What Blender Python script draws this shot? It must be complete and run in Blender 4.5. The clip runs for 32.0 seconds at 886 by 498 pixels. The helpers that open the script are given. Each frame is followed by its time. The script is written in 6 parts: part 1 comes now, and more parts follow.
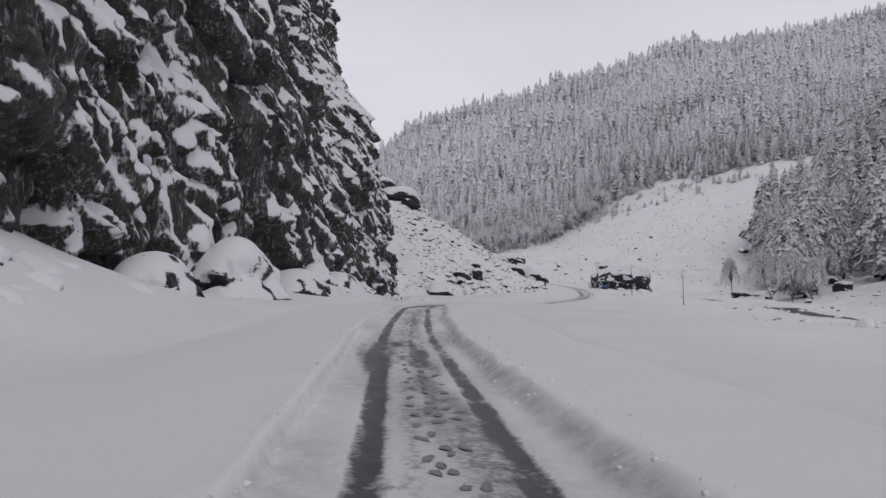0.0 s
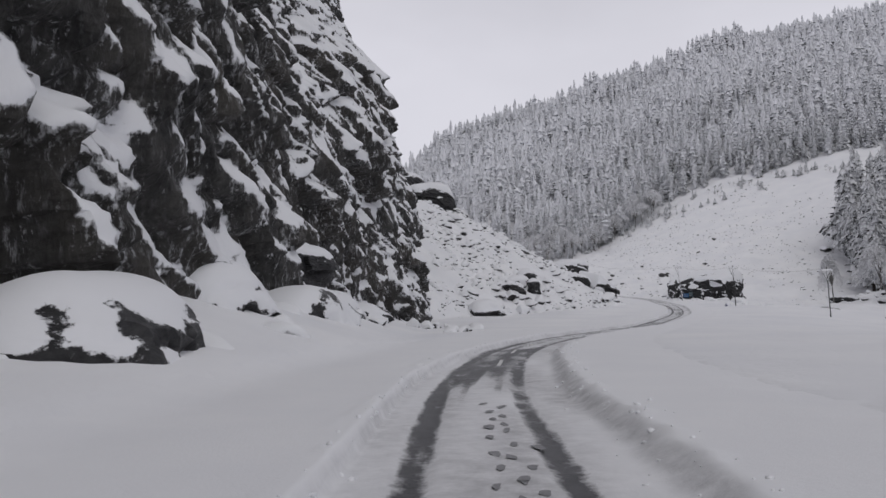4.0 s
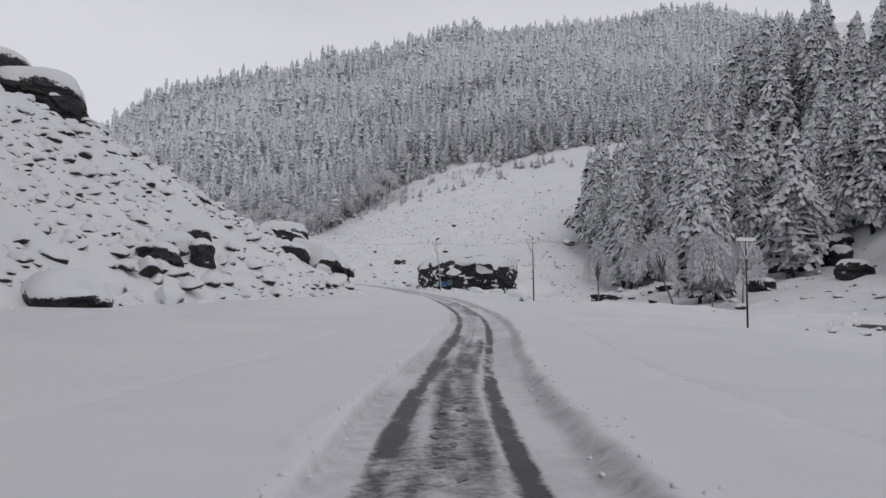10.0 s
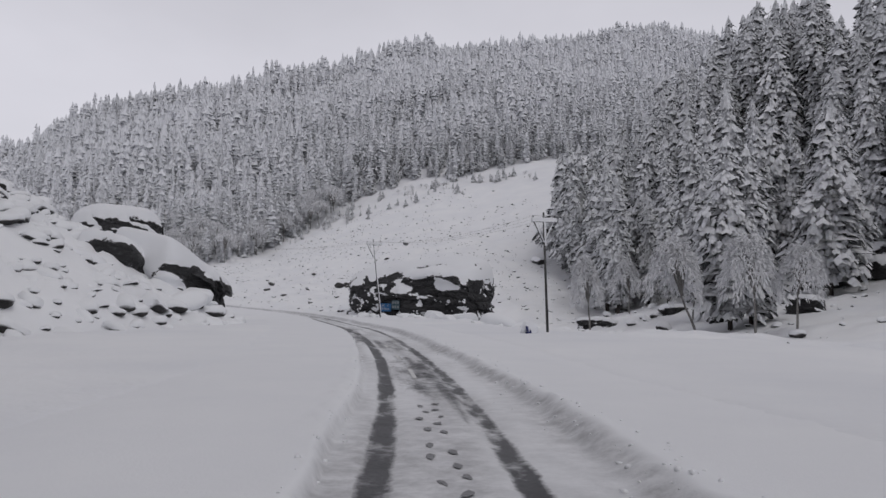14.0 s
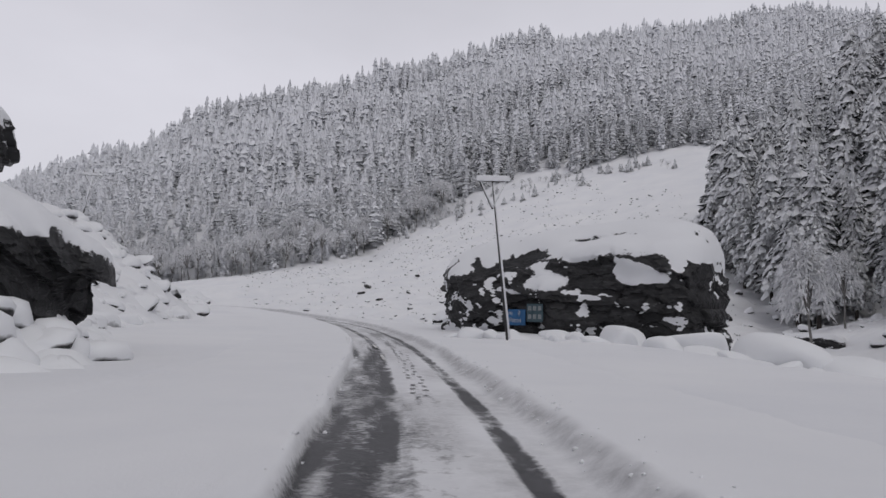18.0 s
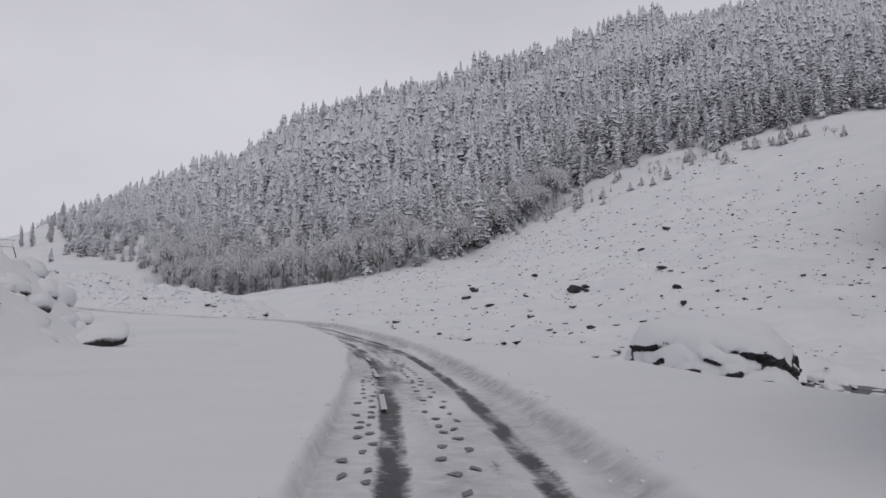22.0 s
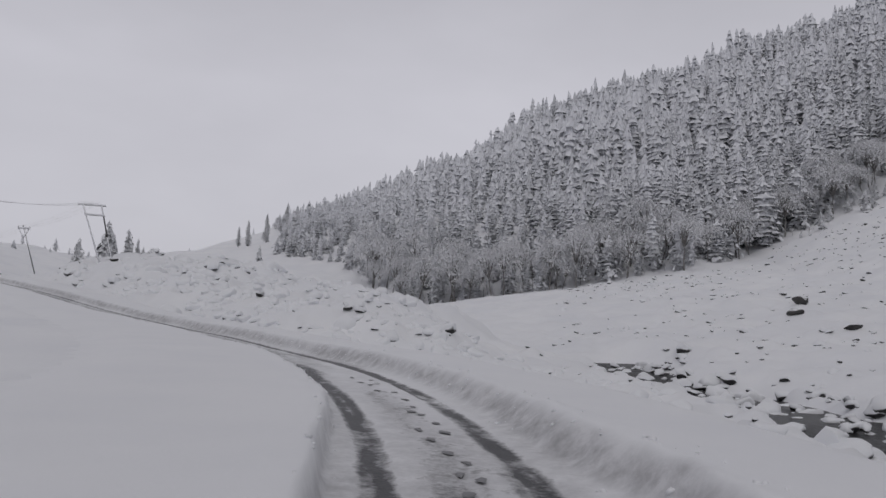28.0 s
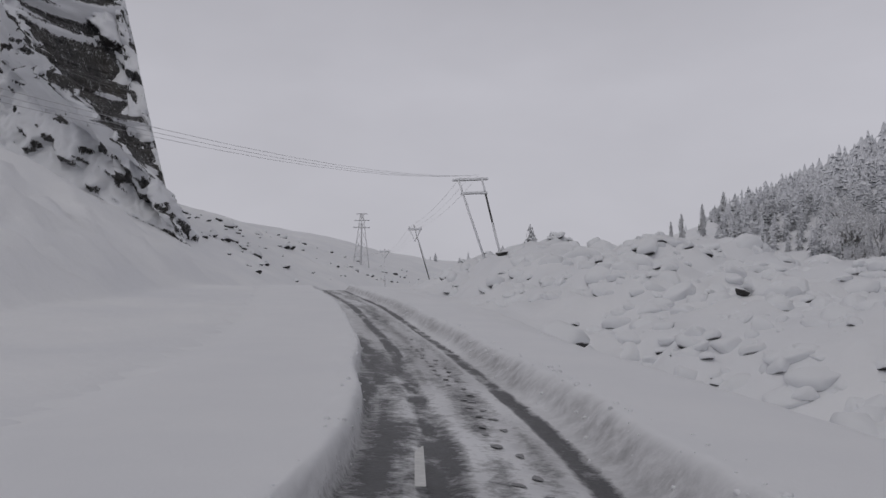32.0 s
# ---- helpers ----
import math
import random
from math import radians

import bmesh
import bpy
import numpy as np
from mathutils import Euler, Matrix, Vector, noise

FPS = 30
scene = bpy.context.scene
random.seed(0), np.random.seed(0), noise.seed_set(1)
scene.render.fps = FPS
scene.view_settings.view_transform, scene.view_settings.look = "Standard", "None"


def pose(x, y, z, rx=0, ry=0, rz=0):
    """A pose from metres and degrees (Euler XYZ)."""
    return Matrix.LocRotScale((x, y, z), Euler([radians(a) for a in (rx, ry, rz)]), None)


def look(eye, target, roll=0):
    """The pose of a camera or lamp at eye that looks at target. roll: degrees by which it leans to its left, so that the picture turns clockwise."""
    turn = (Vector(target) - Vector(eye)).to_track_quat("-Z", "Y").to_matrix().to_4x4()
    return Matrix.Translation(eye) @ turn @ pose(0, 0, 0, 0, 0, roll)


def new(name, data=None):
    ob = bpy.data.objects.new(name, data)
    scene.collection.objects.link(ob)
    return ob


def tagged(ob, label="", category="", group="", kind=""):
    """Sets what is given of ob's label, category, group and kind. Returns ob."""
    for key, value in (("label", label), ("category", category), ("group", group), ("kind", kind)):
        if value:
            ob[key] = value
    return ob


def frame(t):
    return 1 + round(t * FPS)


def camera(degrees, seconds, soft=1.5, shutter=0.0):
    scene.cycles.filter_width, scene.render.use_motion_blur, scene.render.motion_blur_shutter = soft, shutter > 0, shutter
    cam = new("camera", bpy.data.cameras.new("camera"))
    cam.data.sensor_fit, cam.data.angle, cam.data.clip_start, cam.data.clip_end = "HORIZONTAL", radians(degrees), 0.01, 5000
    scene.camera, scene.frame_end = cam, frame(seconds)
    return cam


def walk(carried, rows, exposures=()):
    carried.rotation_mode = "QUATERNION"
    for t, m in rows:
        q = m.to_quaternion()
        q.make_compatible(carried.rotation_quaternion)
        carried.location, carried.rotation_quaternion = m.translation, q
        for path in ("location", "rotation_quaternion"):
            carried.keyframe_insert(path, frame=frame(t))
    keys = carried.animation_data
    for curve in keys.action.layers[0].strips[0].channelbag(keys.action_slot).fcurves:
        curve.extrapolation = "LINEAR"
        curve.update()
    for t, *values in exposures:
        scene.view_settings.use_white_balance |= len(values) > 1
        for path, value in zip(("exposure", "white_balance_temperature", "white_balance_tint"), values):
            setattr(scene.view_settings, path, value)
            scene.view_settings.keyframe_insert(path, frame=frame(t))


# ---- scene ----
cam = camera(60.4, 32.0)
PATH = [
    (0.0, (0.000, -27.981, 1.600), (0.397, -7.995, 2.229), 0.97),
    (0.5, (-0.140, -23.434, 1.501), (-0.061, -3.446, 2.172), 0.81),
    (1.0, (-0.322, -18.896, 1.407), (-0.762, 1.087, 2.124), 0.34),
    (1.5, (-0.531, -14.377, 1.325), (-1.197, 5.596, 2.103), 0.23),
    (2.0, (-0.729, -9.893, 1.263), (-1.526, 10.075, 2.076), -0.27),
    (2.5, (-0.913, -5.452, 1.221), (-1.871, 14.506, 2.101), -0.79),
    (3.0, (-0.972, -0.991, 1.198), (-1.950, 18.956, 2.277), -0.66),
    (3.5, (-0.947, 3.495, 1.179), (-1.784, 23.445, 2.314), -0.82),
    (4.0, (-0.879, 8.014, 1.149), (-1.396, 27.978, 2.233), -1.34),
    (4.5, (-0.806, 12.572, 1.093), (-0.806, 32.550, 2.029), -2.45),
    (5.0, (-0.770, 17.177, 0.993), (-0.036, 37.145, 1.836), -3.38),
    (5.5, (-0.759, 21.801, 0.865), (0.255, 41.763, 1.576), -3.52),
    (6.0, (-0.382, 26.440, 0.749), (1.107, 46.373, 1.451), -3.10),
    (6.5, (0.081, 31.025, 0.623), (2.381, 50.879, 1.340), -3.22),
    (7.0, (0.802, 35.695, 0.495), (4.017, 55.426, 1.090), -2.93),
    (7.5, (1.820, 40.336, 0.352), (6.086, 59.868, 0.892), -1.02),
    (8.0, (3.071, 44.948, 0.196), (8.094, 64.298, 0.783), -0.04),
    (8.5, (4.470, 49.537, 0.031), (9.914, 68.774, 0.572), -0.02),
    (9.0, (5.972, 54.120, -0.140), (11.711, 73.269, 0.482), 0.53),
    (9.5, (7.535, 58.708, -0.312), (14.040, 77.608, 0.374), 1.16),
    (10.0, (9.120, 63.331, -0.488), (15.564, 82.247, 0.315), 1.05),
    (10.5, (10.702, 67.988, -0.669), (17.043, 86.939, 0.152), 0.58),
    (11.0, (12.288, 72.651, -0.853), (18.604, 91.591, 0.334), 0.23),
    (11.5, (13.914, 77.238, -1.034), (20.458, 96.099, 0.158), -0.21),
    (12.0, (15.631, 81.749, -1.181), (22.685, 100.422, 0.071), -0.21),
    (12.5, (17.417, 86.233, -1.254), (24.686, 104.813, 0.133), 0.66),
    (13.0, (19.259, 90.686, -1.266), (26.585, 109.239, 0.184), 1.11),
    (13.5, (21.058, 95.113, -1.270), (28.437, 113.630, 0.368), 0.63),
    (14.0, (22.811, 99.549, -1.270), (30.364, 118.003, 0.284), 0.33),
    (14.5, (24.512, 104.020, -1.285), (32.198, 122.421, 0.248), 0.18),
    (15.0, (26.154, 108.553, -1.313), (33.779, 126.974, 0.281), 0.10),
    (15.5, (27.730, 113.174, -1.334), (34.948, 131.742, 0.438), 0.07),
    (16.0, (29.233, 117.910, -1.329), (35.544, 136.806, 0.434), -0.44),
    (16.5, (30.597, 122.708, -1.312), (36.581, 141.708, 0.472), 0.16),
    (17.0, (31.828, 127.479, -1.263), (37.744, 146.500, 0.519), 0.99),
    (17.5, (32.971, 132.240, -1.188), (38.489, 151.383, 0.567), 1.19),
    (18.0, (34.053, 137.072, -1.122), (38.801, 156.424, 0.596), 0.94),
    (18.5, (35.066, 141.986, -1.079), (39.790, 161.342, 0.661), 1.38),
    (19.0, (35.985, 146.954, -1.048), (40.263, 166.416, 0.668), 1.55),
    (19.5, (36.820, 151.899, -1.033), (40.959, 171.388, 0.720), 1.72),
    (20.0, (37.575, 156.799, -1.011), (40.855, 176.452, 0.729), 1.40),
    (20.5, (38.283, 161.660, -0.968), (41.515, 181.317, 0.805), 0.78),
    (21.0, (38.847, 166.492, -0.902), (41.478, 186.237, 0.892), 0.06),
    (21.5, (39.336, 171.232, -0.804), (41.513, 191.026, 1.056), 0.07),
    (22.0, (39.676, 175.944, -0.721), (41.708, 195.750, 1.176), -0.35),
    (22.5, (39.915, 180.606, -0.644), (41.302, 200.466, 1.265), -0.21),
    (23.0, (40.094, 185.215, -0.561), (41.379, 205.072, 1.444), -0.48),
    (23.5, (40.158, 189.742, -0.488), (41.224, 209.592, 1.711), -0.71),
    (24.0, (40.099, 194.188, -0.422), (40.464, 214.054, 1.859), 0.07),
    (24.5, (39.966, 198.541, -0.369), (40.196, 218.409, 1.909), 0.38),
    (25.0, (39.779, 202.810, -0.318), (39.694, 222.709, 1.686), 0.37),
    (25.5, (39.516, 207.030, -0.270), (38.989, 226.933, 1.621), 0.52),
    (26.0, (39.154, 211.235, -0.219), (38.114, 231.119, 1.661), 0.90),
    (26.5, (38.669, 215.460, -0.157), (37.105, 235.303, 1.792), 1.68),
    (27.0, (38.039, 219.738, -0.077), (35.992, 239.541, 1.839), 1.61),
    (27.5, (37.315, 224.026, 0.054), (34.420, 243.726, 1.922), 1.88),
    (28.0, (36.505, 228.208, 0.212), (32.590, 247.700, 2.385), 1.99),
    (28.5, (35.546, 232.298, 0.379), (30.317, 251.476, 2.585), 1.64),
    (29.0, (34.325, 236.217, 0.536), (28.090, 255.098, 2.691), 1.47),
    (29.5, (32.836, 239.945, 0.675), (25.229, 258.322, 2.777), 1.40),
    (30.0, (31.093, 243.476, 0.780), (22.035, 261.192, 2.799), 1.05),
    (30.5, (29.065, 246.836, 0.856), (18.561, 263.744, 2.799), 0.48),
    (31.0, (26.697, 250.128, 0.932), (15.257, 266.420, 2.853), 0.81),
    (31.5, (24.060, 253.375, 1.048), (11.474, 268.802, 2.948), 0.83),
    (32.0, (21.184, 256.605, 1.264), (7.597, 271.135, 3.326), 0.30),
]
walk(cam, [(t, look(eye, target, roll)) for t, eye, target, roll in PATH],
     [(0.0, 0.04), (6.0, 0.04), (11.0, 0.0), (16.0, -0.01), (20.0, 0.09), (23.0, -0.16), (28.0, -0.24), (32.0, -0.38)])

# ---- world and light: a closed winter overcast ----
world = bpy.data.worlds.new("overcast_sky")
scene.world = world
world.use_nodes = True
wn, wl = world.node_tree.nodes, world.node_tree.links
wn.clear()


def wnode(kind, **values):
    n = wn.new(kind)
    for key, value in values.items():
        n.inputs[key].default_value = value
    return n


sky = wn.new("ShaderNodeTexSky")
sky.sky_type = "NISHITA"
sky.sun_disc = False
sky.sun_elevation, sky.sun_rotation = radians(48), radians(200)
sky.dust_density, sky.air_density = 4.0, 1.0
sky_tex = wn.new("ShaderNodeTexCoord")
sky_sep = wn.new("ShaderNodeSeparateXYZ")
wl.new(sky_tex.outputs["Generated"], sky_sep.inputs[0])
sky_noise = wnode("ShaderNodeTexNoise", Scale=1.6, Detail=5.0, Roughness=0.55)
sky_map = wn.new("ShaderNodeMapping")
sky_map.inputs["Scale"].default_value = (1, 1, 2.2)
wl.new(sky_tex.outputs["Generated"], sky_map.inputs[0])
wl.new(sky_map.outputs[0], sky_noise.inputs["Vector"])
sky_grad = wn.new("ShaderNodeValToRGB")
sky_grad.color_ramp.elements[0].position, sky_grad.color_ramp.elements[0].color = 0.0, (0.675, 0.67, 0.732, 1)
sky_grad.color_ramp.elements[1].position, sky_grad.color_ramp.elements[1].color = 0.9, (0.265, 0.261, 0.289, 1)
mid = sky_grad.color_ramp.elements.new(0.3)
mid.color = (0.675, 0.668, 0.732, 1)
wl.new(sky_sep.outputs[2], sky_grad.inputs[0])
sky_cloud = wn.new("ShaderNodeMapRange")
sky_cloud.inputs["From Min"].default_value, sky_cloud.inputs["From Max"].default_value = 0.3, 0.7
sky_cloud.inputs["To Min"].default_value, sky_cloud.inputs["To Max"].default_value = 0.9, 1.06
wl.new(sky_noise.outputs[0], sky_cloud.inputs[0])
sky_mul = wn.new("ShaderNodeVectorMath")
sky_mul.operation = "SCALE"
wl.new(sky_grad.outputs[0], sky_mul.inputs[0])
wl.new(sky_cloud.outputs[0], sky_mul.inputs["Scale"])
clear_bg = wnode("ShaderNodeBackground", Strength=0.05)
wl.new(sky.outputs[0], clear_bg.inputs[0])
cloud_bg = wnode("ShaderNodeBackground", Strength=1.0)
wl.new(sky_mul.outputs[0], cloud_bg.inputs[0])
sky_mix = wn.new("ShaderNodeMixShader")
sky_mix.inputs[0].default_value = 0.93
wl.new(clear_bg.outputs[0], sky_mix.inputs[1])
wl.new(cloud_bg.outputs[0], sky_mix.inputs[2])
sky_out = wn.new("ShaderNodeOutputWorld")
wl.new(sky_mix.outputs[0], sky_out.inputs[0])

sun_data = bpy.data.lights.new("sun", "SUN")
sun_data.energy, sun_data.angle, sun_data.color = 0.56, radians(35), (1.0, 0.98, 0.95)
sun = new("sun", sun_data)
sun.matrix_world = look((0, 0, 200), (-40, 110, 0))


# ---- numpy noise ----
def hash3(ix, iy, iz, seed):
    h = (ix * 374761393 + iy * 668265263 + iz * 2147483647 + seed * 974711) & 0xFFFFFFFF
    h = ((h ^ (h >> 13)) * 1274126177) & 0xFFFFFFFF
    h = ((h ^ (h >> 16)) * 2246822519) & 0xFFFFFFFF
    return ((h ^ (h >> 15)) & 0xFFFFFF) / float(0xFFFFFF)


def vnoise(x, y, z=0.0, seed=0):
    """Smooth value noise between -1 and 1."""
    x, y, z = np.broadcast_arrays(np.asarray(x, float), np.asarray(y, float), np.asarray(z, float))
    ix, iy, iz = (np.floor(a).astype(np.int64) for a in (x, y, z))
    fx, fy, fz = x - ix, y - iy, z - iz
    fx, fy, fz = (f * f * (3 - 2 * f) for f in (fx, fy, fz))
    total = 0.0
    for dx in (0, 1):
        for dy in (0, 1):
            for dz in (0, 1):
                w = (fx if dx else 1 - fx) * (fy if dy else 1 - fy) * (fz if dz else 1 - fz)
                total = total + w * hash3(ix + dx, iy + dy, iz + dz, seed)
    return total * 2 - 1


def fbm(x, y, z=0.0, octaves=4, seed=0, gain=0.5):
    total, amp = 0.0, 1.0
    for k in range(octaves):
        total = total + amp * vnoise(np.asarray(x) * 2**k, np.asarray(y) * 2**k, np.asarray(z) * 2**k, seed + 17 * k)
        amp *= gain
    return total


def cells(x, y, z, seed=0):
    """Worley cells: distance to the nearest and second seed, a random number of the cell, and the offset from its seed."""
    ix, iy, iz = (np.floor(a).astype(np.int64) for a in (x, y, z))
    best = np.full(np.shape(x), 9.0)
    second, rnd = best.copy(), np.zeros(np.shape(x))
    off = [np.zeros(np.shape(x)) for _ in range(3)]
    for dx in (-1, 0, 1):
        for dy in (-1, 0, 1):
            for dz in (-1, 0, 1):
                cx, cy, cz = ix + dx, iy + dy, iz + dz
                ox = x - cx - hash3(cx, cy, cz, seed)
                oy = y - cy - hash3(cx, cy, cz, seed + 1)
                oz = z - cz - hash3(cx, cy, cz, seed + 2)
                d = np.sqrt(ox * ox + oy * oy + oz * oz)
                near = d < best
                second = np.where(near, best, np.minimum(second, d))
                rnd = np.where(near, hash3(cx, cy, cz, seed + 3), rnd)
                for o, v in zip(off, (ox, oy, oz)):
                    o[near] = v[near]
                best = np.where(near, d, best)
    return best, second, rnd, off


def smooth(a, b, x):
    t = np.clip((x - a) / (b - a), 0, 1)
    return t * t * (3 - 2 * t)


# ---- mesh helpers ----
def np_mesh(name, verts, faces, shade_smooth=True, uv=None, attrs=None):
    """A mesh from arrays: vertices n x 3, faces m x 3 or m x 4."""
    verts, faces = np.asarray(verts, np.float32), np.asarray(faces, np.int32)
    me = bpy.data.meshes.new(name)
    m, k = faces.shape
    me.vertices.add(len(verts))
    me.vertices.foreach_set("co", verts.ravel())
    me.loops.add(m * k)
    me.loops.foreach_set("vertex_index", faces.ravel())
    me.polygons.add(m)
    me.polygons.foreach_set("loop_start", np.arange(m, dtype=np.int32) * k)
    if isinstance(shade_smooth, np.ndarray):
        me.polygons.foreach_set("use_smooth", shade_smooth)
    elif shade_smooth:
        me.polygons.foreach_set("use_smooth", np.ones(m, bool))
    else:
        me.polygons.foreach_set("use_smooth", np.zeros(m, bool))
    for key, values in (attrs or {}).items():
        a = me.attributes.new(key, "FLOAT", "POINT")
        a.data.foreach_set("value", np.asarray(values, np.float32).ravel())
    if uv is not None:
        layer = me.uv_layers.new(name="UVMap")
        layer.data.foreach_set("uv", np.asarray(uv, np.float32)[faces.ravel()].ravel())
    me.update(calc_edges=True)
    me.validate()
    return me


def mixed_mesh(name, verts, faces):
    me = bpy.data.meshes.new(name)
    me.from_pydata([tuple(v) for v in verts], [], [tuple(f) for f in faces])
    for poly in me.polygons:
        poly.use_smooth = True
    return me


def grid_faces(rows, cols):
    i = np.arange(rows - 1)[:, None] * cols + np.arange(cols - 1)[None, :]
    return np.stack([i, i + 1, i + cols + 1, i + cols], -1).reshape(-1, 4)


def thing(name, label, category, group="", at=(0, 0, 0)):
    e = new(name)
    e.empty_display_size = 0.2
    e.location = at
    return tagged(e, label, category, group)


def piece(name, mesh, mat, parent=None, label=""):
    ob = new(name, mesh)
    if mat is not None and not mesh.materials:
        mesh.materials.append(mat)
    if parent is not None:
        ob.parent = parent
    if label:
        tagged(ob, label)
    return ob


# ---- materials ----
def material(name):
    m = bpy.data.materials.new(name)
    m.use_nodes = True
    nt = m.node_tree
    return m, nt, nt.nodes["Principled BSDF"]


def node(nt, kind, **values):
    n = nt.nodes.new(kind)
    for key, value in values.items():
        n.inputs[key].default_value = value
    return n


def ramp(nt, src, stops):
    r = nt.nodes.new("ShaderNodeValToRGB")
    e = r.color_ramp.elements
    while len(e) < len(stops):
        e.new(0.5)
    for el, (p, c) in zip(e, stops):
        el.position = p
        el.color = (c, c, c, 1) if isinstance(c, float) else (*c, 1)
    nt.links.new(src, r.inputs[0])
    return r.outputs[0]


def mix_color(nt, fac, a, b):
    m = nt.nodes.new("ShaderNodeMix")
    m.data_type = "RGBA"
    for sock, v in ((m.inputs[0], fac), (m.inputs[6], a), (m.inputs[7], b)):
        if isinstance(v, (int, float)):
            sock.default_value = v
        elif isinstance(v, tuple):
            sock.default_value = (*v, 1)
        else:
            nt.links.new(v, sock)
    return m.outputs[2]


def math_node(nt, op, a, b=0.0, c=0.0, clamp=False):
    m = nt.nodes.new("ShaderNodeMath")
    m.operation, m.use_clamp = op, clamp
    for sock, v in zip(m.inputs, (a, b, c)):
        if isinstance(v, (int, float)):
            sock.default_value = v
        else:
            nt.links.new(v, sock)
    return m.outputs[0]


def noise_node(nt, vec, scale, detail=4.0, rough=0.55):
    n = node(nt, "ShaderNodeTexNoise", Scale=scale, Detail=detail, Roughness=rough)
    nt.links.new(vec, n.inputs["Vector"])
    return n.outputs[0]


def bump(nt, bsdf, height, strength, distance):
    b = node(nt, "ShaderNodeBump", Strength=strength, Distance=distance)
    nt.links.new(height, b.inputs["Height"])
    nt.links.new(b.outputs[0], bsdf.inputs["Normal"])


def position(nt):
    return nt.nodes.new("ShaderNodeNewGeometry").outputs["Position"]


SNOW_A, SNOW_B = (0.78, 0.79, 0.82), (0.86, 0.865, 0.88)


def snow_material(name, grain=1.0):
    m, nt, b = material(name)
    p = position(nt)
    big = noise_node(nt, p, 0.12, 5.0)
    fine = noise_node(nt, p, 2.4 * grain, 6.0, 0.6)
    nt.links.new(mix_color(nt, ramp(nt, big, [(0.3, 0.0), (0.7, 1.0)]), SNOW_A, SNOW_B), b.inputs["Base Color"])
    b.inputs["Roughness"].default_value = 0.75
    b.inputs["Specular IOR Level"].default_value = 0.25
    h = math_node(nt, "ADD", big, math_node(nt, "MULTIPLY", fine, 0.25))
    bump(nt, b, h, 0.55, 0.35)
    return m


def snow_cover(nt, low, high, wobble, scale, detail=4.0):
    """How far snow lies on a face: by how much it faces up, made uneven by noise."""
    geo = nt.nodes.new("ShaderNodeNewGeometry")
    sep = nt.nodes.new("ShaderNodeSeparateXYZ")
    nt.links.new(geo.outputs["Normal"], sep.inputs[0])
    n = noise_node(nt, geo.outputs["Position"], scale, detail, 0.6)
    v = math_node(nt, "ADD", sep.outputs[2], math_node(nt, "MULTIPLY", math_node(nt, "SUBTRACT", n, 0.5), wobble))
    r = node(nt, "ShaderNodeMapRange")
    r.inputs["From Min"].default_value, r.inputs["From Max"].default_value = low, high
    nt.links.new(v, r.inputs[0])
    return r.outputs[0]


def snowy_rock(name, low=0.25, high=0.5, wobble=0.9, scale=0.8, dark=(0.018, 0.018, 0.02), light=(0.075, 0.073, 0.072)):
    m, nt, b = material(name)
    p = position(nt)
    mp = node(nt, "ShaderNodeMapping")
    mp.inputs["Scale"].default_value = (1, 1, 0.35)
    mp.inputs["Rotation"].default_value = (0.2, 0.35, 0)
    nt.links.new(p, mp.inputs[0])
    grain = noise_node(nt, mp.outputs[0], 1.1, 8.0, 0.7)
    fine = noise_node(nt, p, 7.0, 6.0, 0.65)
    rock = mix_color(nt, ramp(nt, grain, [(0.32, 0.0), (0.68, 1.0)]), dark, light)
    cover = snow_cover(nt, low, high, wobble, scale, 6.0)
    nt.links.new(mix_color(nt, cover, rock, (0.82, 0.83, 0.85)), b.inputs["Base Color"])
    nt.links.new(math_node(nt, "MULTIPLY_ADD", cover, 0.15, 0.62), b.inputs["Roughness"])
    b.inputs["Specular IOR Level"].default_value = 0.3
    h = math_node(nt, "ADD", grain, math_node(nt, "MULTIPLY", fine, 0.35))
    h = math_node(nt, "MULTIPLY", h, math_node(nt, "MULTIPLY_ADD", cover, -0.88, 1.0))
    bump(nt, b, math_node(nt, "ADD", h, math_node(nt, "MULTIPLY", cover, 0.2)), 0.8, 0.3)
    return m


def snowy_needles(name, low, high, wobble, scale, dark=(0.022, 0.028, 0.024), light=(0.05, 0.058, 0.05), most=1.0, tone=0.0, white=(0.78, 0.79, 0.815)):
    """Needles or twigs under snow; an attribute "tone" may set whole trees apart, distance haze included."""
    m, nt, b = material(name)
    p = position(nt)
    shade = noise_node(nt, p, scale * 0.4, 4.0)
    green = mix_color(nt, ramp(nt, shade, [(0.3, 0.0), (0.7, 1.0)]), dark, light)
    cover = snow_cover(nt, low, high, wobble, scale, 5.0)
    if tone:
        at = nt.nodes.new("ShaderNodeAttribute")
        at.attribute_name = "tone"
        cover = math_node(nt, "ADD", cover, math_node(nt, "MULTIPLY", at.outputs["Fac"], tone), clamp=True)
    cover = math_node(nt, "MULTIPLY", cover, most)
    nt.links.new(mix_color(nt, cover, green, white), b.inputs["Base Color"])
    b.inputs["Roughness"].default_value = 0.8
    b.inputs["Specular IOR Level"].default_value = 0.15
    return m


def plain(name, a, bcol, scale, rough=0.7, metal=0.0, strength=0.3, dist=0.02):
    m, nt, b = material(name)
    n = noise_node(nt, position(nt), scale, 6.0, 0.6)
    nt.links.new(mix_color(nt, ramp(nt, n, [(0.3, 0.0), (0.7, 1.0)]), a, bcol), b.inputs["Base Color"])
    b.inputs["Roughness"].default_value, b.inputs["Metallic"].default_value = rough, metal
    bump(nt, b, n, strength, dist)
    return m


